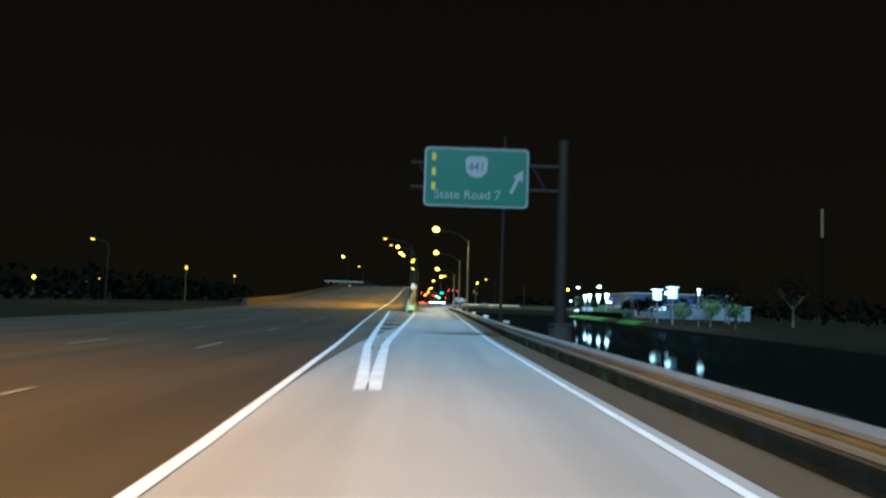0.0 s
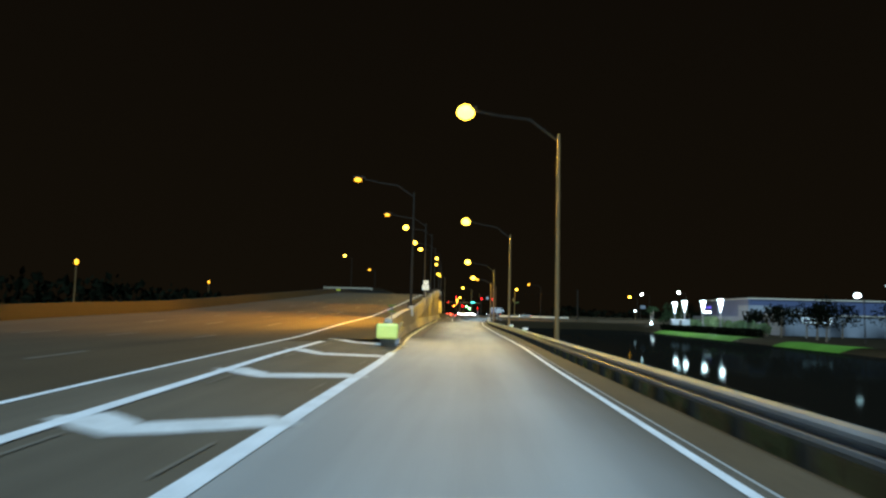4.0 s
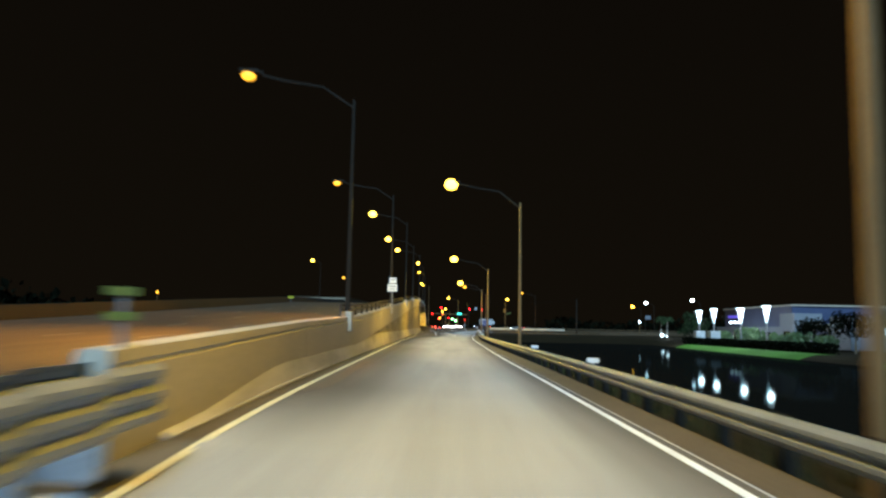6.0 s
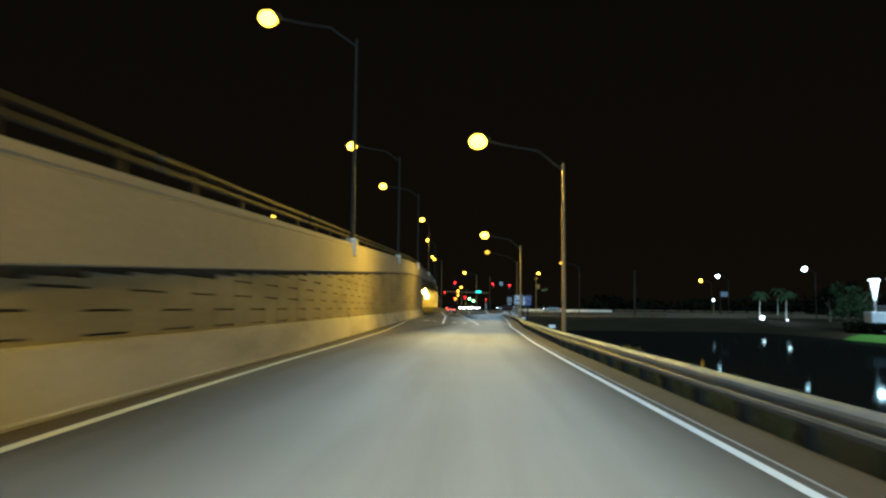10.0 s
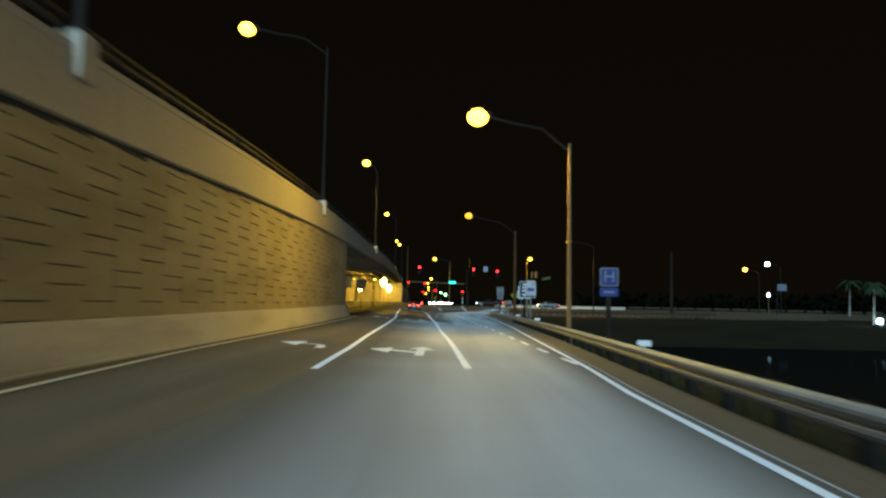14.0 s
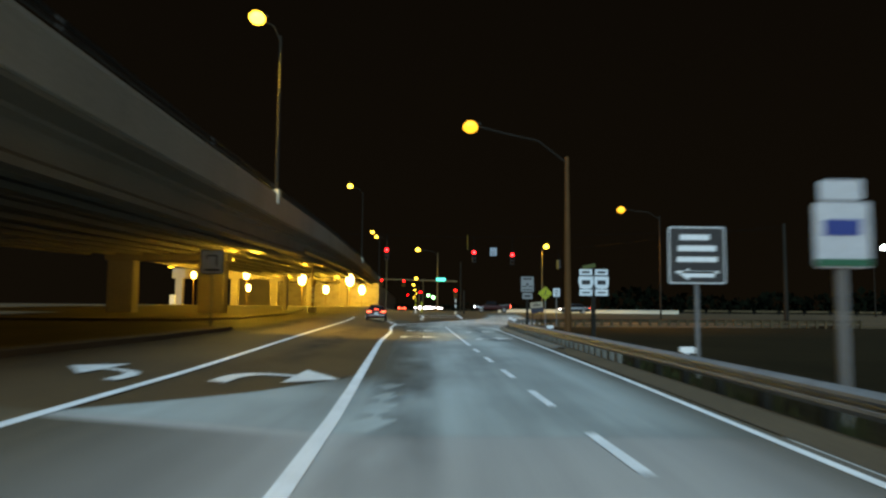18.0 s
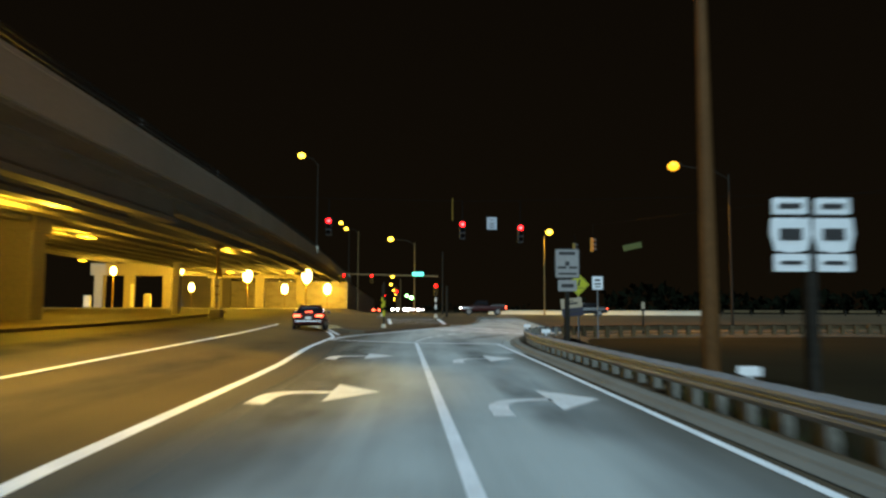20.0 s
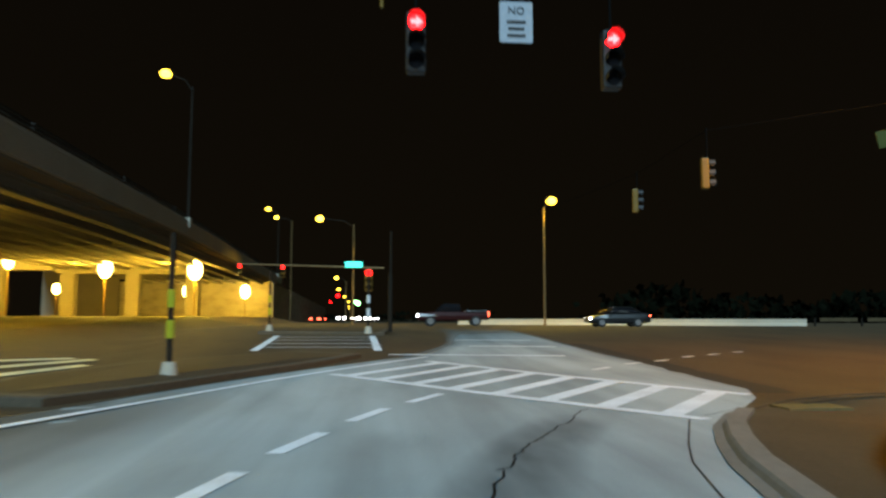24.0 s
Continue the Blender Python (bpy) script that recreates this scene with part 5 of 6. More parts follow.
part("upper_panel", prism(B(), rounded(1.0, 0.46, 0.02), 0.015, tilt @ Matrix.Translation((0, 0, 0.2))), M_TAN, ys, "pale tan panel with dark print")
part("lower_panel", prism(B(), rounded(1.0, 0.38, 0.02), 0.015, tilt @ Matrix.Translation((0.02, 0, -0.22))), M_NAVY, ys, "dark blue panel")
for u, v, w2, h2 in ((-0.05, 0.3, 0.3, 0.04), (-0.02, 0.18, 0.62, 0.09), (0.1, -0.2, 0.5, 0.07)):
    part("print_bar", box(B(), (u, -0.014, v), (w2, 0.01, h2), tilt), M_BLACK, ys)
for u in (-0.35, 0.35):
    part("stake", box(B(), (u, 0.04, 1.0), (0.04, 0.04, 2.0)), M_WOODPOST, ys)
t, zc = road_sign("turn_sign", 10.75, 297.4, 2.9, 0.62, 0.75, M_SIGNW, "white regulatory sign with black symbol", foot=0)
bars(t, [(0, zc + 0.15, 0.3, 0.1), (0, zc - 0.05, 0.34, 0.08), (0, zc - 0.2, 0.3, 0.06)], M_BLACK)
for x, y, z, w, h, lab in ((-7.95, 247.4, 2.95, 0.95, 0.95, "white lane-use sign with a bent black arrow"), (-8.7, 264.7, 3.25, 0.95, 1.0, "white lane-use sign with a bent black arrow")):
    t, zc = road_sign("lane_sign", x, y, z, w, h, M_SIGNW, lab, foot=gz(x, y), post_r=0.035)
    bars(t, [(-0.02, zc + 0.26, 0.4, 0.06), (0.18, zc + 0.06, 0.06, 0.42), (-0.2, zc + 0.2, 0.06, 0.14), (0, zc - 0.32, 0.6, 0.08)], M_BLACK)

# crash cushion at the head of the barrier, with a yellow marker face
c = thing("crash_cushion", "ribbed steel crash cushion with a bright yellow nose", "crash cushion", at=(-3.05, 91.8, 0.1))
part("nose", box(B(), (0, 0, 0.62), (0.84, 0.3, 0.6), None, 0.08), M_NOSE, c, "fluorescent yellow nose plate")
for k in range(4):
    for s in (-1, 1):
        bm = B()
        sec = [(0.0, 0.2), (0.05, 0.24), (0.05, 0.3), (0.0, 0.36), (0.0, 0.4), (0.05, 0.44), (0.05, 0.5), (0.0, 0.56), (0.0, 0.6), (0.05, 0.64), (0.05, 0.7), (0.0, 0.76), (-0.02, 0.76)]
        x0 = -0.06 * k
        sweep(bm, [0.2 + 1.25 * k, 1.55 + 1.25 * k], lambda y: x0 - 0.045 * (y - 1.25 * k), lambda y: 0.0, [(s * (0.36 - 0.006 * k + u), v + 0.04 + 0.035 * (k + 1)) for u, v in sec])
        part("fender_panel", bm, M_RAIL, c)
    part("diaphragm", box(B(), (-0.06 * k, 0.35 + 1.25 * k, 0.4), (0.58, 0.07, 0.76)), M_RAIL, c)
m = thing("marker_post", "yellow reflective marker plates on the barrier nose", "marker", at=(-3.5, 97.4, 0))
part("post", box(B(), (0, 0, 0.9), (0.06, 0.06, 1.8)), M_GALV, m)
for z in (1.5, 1.76):
    part("plate", prism(B(), rounded(0.34, 0.09, 0.02), 0.02, Matrix.Translation((0, -0.05, z))), M_DIMYEL, m)

# ---- traffic signals ----
def signal_head(parent, x, y, z, lit, mats=(M_BLACK, M_BLACK), arrow=True, on=0, turn=0):
    """A three-lens signal with visors; lens number on is lit."""
    m = pose(x, y, z, 0, 0, turn)
    h = part("housing", box(B(), (0, 0.1, 0), (0.36, 0.26, 1.12), m, 0.04), mats[0], parent)
    for k in range(3):
        zz = 0.36 - 0.36 * k
        bm = B()
        for i in range(11):
            a0, a1 = radians(-20 + 220 * i / 11), radians(-20 + 220 * (i + 1) / 11)
            vs = [bm.verts.new(m @ Vector((0.155 * math.cos(a), yy, zz + 0.155 * math.sin(a)))) for a, yy in ((a0, -0.03), (a1, -0.03), (a1, -0.26), (a0, -0.26))]
            bm.faces.new(vs)
        part("visor", bm, mats[1], h)
        bm = cyl(B(), m @ Vector((0, -0.02, zz)), m @ Vector((0, -0.05, zz)), 0.15, 0.145, 18)
        part("lens", bm, lit if k == on else M_GLASS, h)
        if k == on and arrow:
            bm = prism(B(), [(-0.1, 0.035), (0.0, 0.035), (0.0, 0.1), (0.12, 0), (0.0, -0.1), (0.0, -0.035), (-0.1, -0.035)], 0.02, m @ Matrix.Translation((0, -0.07, zz)))
            part("arrow", bm, G_REDHOT, h)
    return h


sp = thing("span_wire_signals", "traffic signals and a plate hanging from a span wire", "traffic signal", at=(0, 305, 0))
part("span_wire", tube(B(), [(-26, 2, 9.5), (-10, 0.5, 8.6), (4, 0, 8.3), (9, 0, 8.4), (36, 4, 9.8)], 0.011, 6), M_WIRE, sp)
for x, z in ((4.13, 6.84), (7.8, 6.64)):
    signal_head(sp, x, 0, z - 0.36, G_RED)
    part("hanger", cyl(B(), (x, 0.1, z + 0.2), (x, 0.1, 8.35), 0.025), M_WIRE, sp)
# This hanger is yellow as if lit; the others stay black
part("hanger", cyl(B(), (3.5, 0, 7.1), (3.5, 0, 8.5), 0.03), M_SIGYEL, sp)
signal_head(sp, -4.25, 0, 6.65, G_RED)
part("hanger", cyl(B(), (-4.25, 0.1, 7.2), (-4.25, 0.1, 8.45), 0.025), M_WIRE, sp)
part("plate", prism(B(), rounded(0.62, 0.78, 0.04), 0.02, Matrix.Translation((5.98, 0, 6.92))), M_SIGNMID, sp, "white plate with black lettering")
words(sp, "NO", 5.98, 7.13, 0.2, M_BLACK)
bars(sp, [(5.98, 6.92, 0.36, 0.05), (5.98, 6.79, 0.3, 0.05), (5.98, 6.66, 0.34, 0.05)], M_BLACK)
pl = thing("strain_pole", "tall concrete strain pole holding the span wire", "pole", at=(36, 309, -0.1))
part("shaft", cyl(B(), (0, 0, 0), (0, 0, 10.5), 0.26, 0.17, 14), M_POLE_DARK, pl)
sg = thing("cross_signals", "yellow traffic signals seen from the side on a span wire", "traffic signal", at=(15.4, 317.3, 0))
part("span_wire", tube(B(), [(20.6, -8.3, 10.2), (0, 0, 8.3), (0.3, 8, 8.3), (-1, 30, 9.0)], 0.011, 6), M_WIRE, sg)
for x, y, z in ((0, 0, 6.7), (0.3, 8, 7.0)):
    signal_head(sg, x, y, z, M_GLASS, (M_SIGYEL, M_BLACK), False, 0, 75)
    part("hanger", cyl(B(), (x, y, z + 0.5), (x, y, 8.4), 0.025), M_WIRE, sg)
part("street_plate", box(B(), (0, 0, 0), (1.3, 0.04, 0.4), pose(0.4, -9.3, 5.77, 0, -12, 0), 0.01), M_OLIVE, sg, "dim green street name plate, tilted")
ms = thing("far_signals", "mast arm with red signals and a lit street name panel", "traffic signal", at=(4.2, 330, 0.8))
part("mast", cyl(B(), (0, 0, 0), (0, 0, 3.0), 0.12, 0.1, 12), M_POLE_DARK, ms)
part("mast_arm", cyl(B(), (0, 28, 5.2), (-13, 28, 5.5), 0.1, 0.06, 10), M_POLE, ms)
part("mast", cyl(B(), (0.6, 28, 0), (0.6, 28, 8.5), 0.12, 0.09, 12), M_POLE_DARK, ms)
part("street_panel", box(B(), (-2.7, 27.8, 5.5), (1.5, 0.15, 0.5), None, 0.03), G_TEAL, ms, "glowing teal street name panel")
for x, y, z in ((-1.1, -1.0, 2.95), (-8.9, 27.6, 5.2), (-12.6, 27.6, 5.3)):
    signal_head(ms, x, y, z - 0.36, G_RED, (M_SIGYEL, M_BLACK), False)
for x, y, lab in ((-0.9, 308.2, "signal post banded with yellow reflective sleeves"), (-2.05, 331.2, "signal post banded with yellow reflective sleeves"), (3.1, 328.5, "signal post with a white pushbutton plate")):
    p = thing("signal_post", lab, "signal post", at=(x, y, gz(x, y) + 0.12))
    part("shaft", cyl(B(), (0, 0, 0), (0, 0, 3.1), 0.055, 0.055, 10), M_POLE_DARK, p)
    part("footing", cyl(B(), (0, 0, 0), (0, 0, 0.35), 0.2, 0.14, 12), M_COPING, p)
    for z in (0.85, 1.5):
        part("sleeve", cyl(B(), (0, 0, z), (0, 0, z + 0.38), 0.09, 0.09, 12), M_SIGNY if x < 3 else M_SIGNW, p)

cp = thing("concrete_post", "slim square concrete post on the island under the bridge", "post", at=(-14.3, 307.5, gz(-14.3, 307.5)))
part("shaft", box(B(), (0, 0, 1.75), (0.42, 0.42, 3.5), None, 0.04), M_COPING, cp)
part("cap", box(B(), (0, 0, 3.53), (0.5, 0.5, 0.08), None, 0.02), M_COPING, cp)
sp2 = thing("signal_post", "signal post on a square concrete pedestal beside the bridge", "signal post", at=(-11.6, 307.1, gz(-11.6, 307.1)))
part("pedestal", box(B(), (0, 0, 0.25), (0.75, 0.75, 0.6), None, 0.05), M_COPING, sp2)
part("shaft", cyl(B(), (0, 0, 0.5), (0, 0, 4.6), 0.09, 0.08, 12), M_POLE, sp2)
for z, h in ((1.0, 0.4), (1.55, 0.4), (2.1, 0.4)):
    part("sleeve", cyl(B(), (0, 0, z), (0, 0, z + h), 0.14, 0.14, 12), M_PALEBOX, sp2)
part("control_box", box(B(), (0.16, -0.1, 2.9), (0.34, 0.3, 0.5), None, 0.03), M_POLE, sp2)

# ---- vehicles ----
def wheel(parent, x, y, r):
    w = part("wheel", cyl(B(), (x - 0.1, y, r), (x + 0.1, y, r), r, r, 20), M_RUBBER, parent)
    part("rim", cyl(B(), (x - 0.11, y, r), (x + 0.11, y, r), r * 0.62, r * 0.62, 14), M_CHROME, w)


def loft(bm, stations):
    """A body through rounded cross-sections: (y, half width, low, high, roof half width)."""
    rings = []
    for y, hw, lo, hi, rw in stations:
        mid = lo + (hi - lo) * 0.55
        sec = [(-hw * 0.92, lo), (-hw, lo + 0.12), (-hw, mid), (-rw, hi - 0.06), (-rw * 0.8, hi), (rw * 0.8, hi), (rw, hi - 0.06), (hw, mid), (hw, lo + 0.12), (hw * 0.92, lo)]
        rings.append([bm.verts.new((u, y, v)) for u, v in sec])
    for p, q in zip(rings, rings[1:]):
        for i in range(len(p)):
            j = (i + 1) % len(p)
            bm.faces.new((p[i], p[j], q[j], q[i]))
    bm.faces.new(rings[0][::-1])
    bm.faces.new(rings[-1])
    bmesh.ops.recalc_face_normals(bm, faces=bm.faces)
    return bm


def car(name, x, y, turn, paint_m, label, tails=True, heads=False, z=0.0):
    t = thing(name, label, "car", at=(x, y, z), turn=turn)
    part("body", loft(B(), [(-2.36, 0.70, 0.46, 0.86, 0.62), (-2.28, 0.84, 0.34, 0.97, 0.74), (-2.0, 0.89, 0.27, 1.01, 0.8), (-1.2, 0.91, 0.23, 1.0, 0.82), (0.9, 0.91, 0.23, 0.96, 0.82), (1.7, 0.88, 0.25, 0.84, 0.76), (2.2, 0.78, 0.32, 0.72, 0.66), (2.32, 0.66, 0.38, 0.64, 0.58)]), paint_m, t)
    part("cabin", loft(B(), [(-1.85, 0.70, 0.93, 1.0, 0.6), (-1.15, 0.74, 0.93, 1.33, 0.56), (-0.7, 0.75, 0.93, 1.4, 0.55), (0.1, 0.76, 0.93, 1.42, 0.56), (0.5, 0.76, 0.93, 1.33, 0.55), (1.25, 0.74, 0.93, 0.97, 0.62)]), M_GLASS, t, "dark tinted windows")
    part("roof", loft(B(), [(-1.15, 0.55, 1.31, 1.36, 0.5), (-0.7, 0.57, 1.37, 1.43, 0.52), (0.1, 0.58, 1.38, 1.45, 0.53), (0.45, 0.56, 1.31, 1.37, 0.52)]), paint_m, t)
    for s in (-1, 1):
        part("pillar", tube(B(), [(s * 0.72, -1.75, 1.0), (s * 0.56, -1.12, 1.35)], 0.035, 6), paint_m, t)
        part("pillar", tube(B(), [(s * 0.74, 1.2, 0.98), (s * 0.56, 0.46, 1.35)], 0.03, 6), paint_m, t)
        part("door_seam", box(B(), (s * 0.912, -0.2, 0.66), (0.012, 0.014, 0.56)), M_BLACK, t)
    part("rear_bumper", box(B(), (0, -2.28, 0.45), (1.62, 0.2, 0.26), None, 0.08), paint_m, t)
    part("number_plate", box(B(), (0, -2.375, 0.7), (0.32, 0.02, 0.14)), M_SIGNW, t)
    for s in (-1, 1):
        part("tail_lamp", box(B(), (s * 0.62, -2.3, 0.82), (0.4, 0.14, 0.13), None, 0.03), G_TAIL if tails else M_CARRED, t, "glowing red tail lamp")
        part("head_lamp", box(B(), (s * 0.62, 2.16, 0.62), (0.3, 0.16, 0.14), None, 0.03), G_HEAD if heads else M_CHROME, t)
        part("mirror", box(B(), (s * 1.0, 0.7, 1.0), (0.18, 0.1, 0.14), None, 0.03), paint_m, t)
        for yy in (-1.35, 1.35):
            wheel(t, s * 0.84, yy, 0.33)
    part("brake_lamp", box(B(), (0, -1.82, 1.04), (0.42, 0.06, 0.05)), G_TAIL, t)
    return t


car("waiting_car", -5.0, 303.3, 4, M_CARRED, "dark red saloon waiting with its brake lights on", z=gz(-5.0, 303.3))
tr = thing("pickup_truck", "dark maroon pickup truck crossing with its lamps lit", "truck", at=(9.5, 350, 0.9), turn=88)
part("body", loft(B(), [(-2.8, 0.9, 0.5, 1.1, 0.86), (-0.4, 0.95, 0.42, 1.15, 0.9), (1.2, 0.95, 0.42, 1.15, 0.9), (2.7, 0.9, 0.45, 1.05, 0.8)]), M_CARRED, tr)
part("cabin", loft(B(), [(-0.7, 0.82, 1.05, 1.15, 0.75), (-0.55, 0.85, 1.05, 1.75, 0.68), (0.7, 0.85, 1.05, 1.78, 0.68), (1.4, 0.82, 1.05, 1.15, 0.72)]), M_GLASS, tr)
part("bed", box(B(), (0, -1.9, 1.16), (1.7, 1.7, 0.12), None, 0.03), M_CARDARK, tr)
for s in (-1, 1):
    part("tail_lamp", box(B(), (s * 0.82, -2.8, 0.95), (0.2, 0.1, 0.4), None, 0.03), G_TAIL, tr)
    part("head_lamp", box(B(), (s * 0.66, 2.72, 0.85), (0.36, 0.12, 0.2), None, 0.03), G_HEAD, tr)
    for yy in (-1.8, 1.75):
        wheel(tr, s * 0.86, yy, 0.4)
car("crossing_car", 21.5, 346, 88, M_CARDARK, "dark car crossing in the far lane", True, True, 0.88)

# lights of far traffic and signals down the road
random.seed(7)


def far_light(x, y, z, r, lit, label, cat="vehicle light", group="distant traffic lights"):
    ob = part("distant_light", ball(B(), (0, 0, 0), (r, r, r), 8), lit)
    ob.location = (x, y, z)
    return tagged(ob, label, cat, group)


for x, y in ((-8.5, 440), (-12.5, 520)):
    for s in (-0.75, 0.75):
        far_light(x + s, y, 1.5, 0.26, G_TAIL, "red tail lamp of a distant car")
for x, y in ((-5.0, 480), (-1.5, 482), (1.2, 520), (-3.5, 600), (4.0, 640)):
    for s in (-0.75, 0.75):
        far_light(x + s, y, 1.7, 0.34, G_HEAD, "white head lamp of a distant car")
for x, y, z in ((-3.0, 420, 5.5), (-9, 500, 6.2)):
    far_light(x, y, z, 0.26, G_RED, "distant red traffic signal lamp", "traffic signal")
for x, y, z in ((-1.5, 480, 5.8), (0.2, 431, 4.4)):
    far_light(x, y, z, 0.42, G_GREEN, "distant glowing green traffic light", "traffic signal")
for x, y in ((-4.8, 450), (-7.2, 510), (-8.5, 583), (-10.1, 670), (-14.5, 800), (-18.0, 911)):
    cobra("street_lamp", (x + 2, y, 0.7), (x + 2, y, 9.5), (x, y, 10.2), G_SODIUM, "distant street lamp on a slim pole", "distant lamps", r=0.1)

for x, y, z, lit in ((-78.2, 170, 4.7, G_AMBER), (-58.3, 170, 7.7, G_AMBER), (-93.3, 170, 4.4, G_SODIUM), (-80.9, 170, 3.5, G_AMBER), (-78, 280.5, 9.1, G_AMBER)):
    post_lamp(x, y, z, lit, "warm lamp glowing among the dark trees", "lamps in the trees", 0, 0.36)
ym = thing("marker_post", "small yellow reflective marker on the far parapet", "marker", at=(-23.1, 192.5, DECK(192.5)))
part("post", box(B(), (0, 0, 0.5), (0.06, 0.06, 1.0)), M_GALV, ym)
part("plate", prism(B(), rounded(0.8, 0.3, 0.04), 0.02, Matrix.Translation((0, -0.05, 0.95))), M_SIGNY, ym)
tm = thing("tall_mast", "tall slim mast, its upper length coloured as lit", "mast", at=(65.7, 125, -0.3))
# Near black below, paler above where light is put into the colour
part("shaft", cyl(B(), (0, 0, 0), (0, 0, 15), 0.2, 0.16, 10), M_LEAF, tm)
part("upper_length", cyl(B(), (0, 0, 15), (0, 0, 20), 0.2, 0.2, 12), M_POLE, tm)
def flood(x, y, watts, r):
    """A small lamp on the ground that lights a palm's trunk."""
    t = thing("flood_light", "small white flood light at the foot of a palm", "lamp", "palm floods", at=(x, y, ground_z(x, y)))
    part("body", box(B(), (0, 0, 0.15), (0.5, 0.4, 0.3), None, 0.04), M_BRONZE, t)
    part("bracket", box(B(), (0, 0.15, 0.05), (0.3, 0.3, 0.1), None, 0.02), M_GALV, t)
    part("lens", ball(B(), (0, -0.1, 0.3 + r * 0.3), (r, r * 0.75, r), 10), G_COOL, t, "glowing white lens")
    data = bpy.data.lights.new("palm_light", "POINT")
    data.energy, data.color, data.shadow_soft_size = watts, COOL, 0.3
    new("palm_light", data).location = (x, y - 0.8, t.location.z + 1.2)


flood(54.1, 283.6, 80, 0.4)
flood(48.2, 258.6, 70, 0.12)

bs = thing("roadside_sign_box", "pale sign box on a slim pole across the water", "sign", at=(61.5, 326, ground_z(61.5, 326)))
part("pole", cyl(B(), (-0.9, 0, 0), (-0.9, 0, 5.6), 0.1, 0.08, 10), M_POLE_DARK, bs)
part("cabinet", box(B(), (0, 0, 5.2), (1.7, 0.3, 1.2), None, 0.05), M_WHITE, bs)
post_lamp(58.6, 325, 4.2, G_COOL, "small white lamp on a post across the water", "far bank lamps", 0, 0.3)

mp = thing("marker_post", "short dark post with a small pale marker plate by the crossing", "marker", at=(15.2, 304.0, -0.12))
part("post", box(B(), (0, 0.03, 1.0), (0.12, 0.05, 2.0), None, 0.01), M_WOODPOST, mp)
part("plate", prism(B(), rounded(0.22, 0.42, 0.03), 0.015, Matrix.Translation((0, -0.01, 1.9))), M_TAN, mp)

# ---- far barrier beyond the crossing ----
bm = B()
old = None
for x, y in ((12.0, 367.5), (20, 362), (30, 355), (38.5, 349.2)):
    now = [bm.verts.new((x + u * 0.57, y + u * 0.82, gz(x, y) - 0.05 + v)) for u, v in ((-0.3, 0), (-0.1, 0.3), (-0.08, 0.62), (0.08, 0.62), (0.2, 0))]
    if old:
        for i in range(4):
            bm.faces.new((old[i], old[i + 1], now[i + 1], now[i]))
    old = now
tagged(part("wall_barrier_far", bm, M_COPING), "low pale concrete barrier beyond the crossing", "barrier", kind="structure")
fg = thing("far_guardrail", "low guardrail continuing from the far barrier", "guardrail")
for k in range(14):
    x0, y0 = 39 + 3.2 * k, 348.8 - 1.2 * k
    part("rail_section", box(B(), (x0 + 1.6, y0 - 0.6, gz(x0, y0) + 0.5), (3.2, 0.06, 0.3), None, 0.02), M_RAIL_UNLIT, fg)
    part("post", box(B(), (x0, y0 + 0.1, gz(x0, y0) + 0.25), (0.12, 0.12, 0.8)), M_WOODPOST, fg)

# ---- lit building, posts, lawn and trees across the canal ----
def lawn(a, b, near, far, label):
    bm = B()
    sheet(bm, near, far, frange(a, b, 3), lambda x, y: ground_z(x, y) + 0.02, 8)
    return tagged(part("lawn", bm, M_LAWN), label, "grass", kind="stuff")


def leaf_card(bm, rnd, c, s):
    q = Euler((rnd.uniform(0, 6), rnd.uniform(0, 6), rnd.uniform(0, 6))).to_matrix()
    bm.faces.new([bm.verts.new(c + q @ Vector(v) * s) for v in ((-1, 0, 0), (0, -0.6, 0.1), (1, 0, 0), (0, 0.6, 0.1))])


lawn(174, 226, lambda y: 37.2 + 0.02 * (y - 174) + 0.5 * noise.noise(Vector((0, y * 0.2, 0))), lambda y: 43.2, "mown lawn on the far bank, lamplight put into its green")
lawn(140, 158, lambda y: 37.6, lambda y: 41.5, "small lawn patch on the far bank, coloured as lit")
for x, y, z, base in ((46.0, 229.6, 5.3, True), (45.4, 220.0, 5.4, True), (45.4, 207.8, 5.2, False), (45.7, 198.8, 5.3, False)):
    torch_lamp(x, y, z, "cool white flared lamp over the hedge by the water", "waterside lamps", 480, 1.0, base)
torch_lamp(40.5, 113.5, 4.9, "small cool white flared lamp among bushes by the water", "waterside lamps", 120, 0.45)


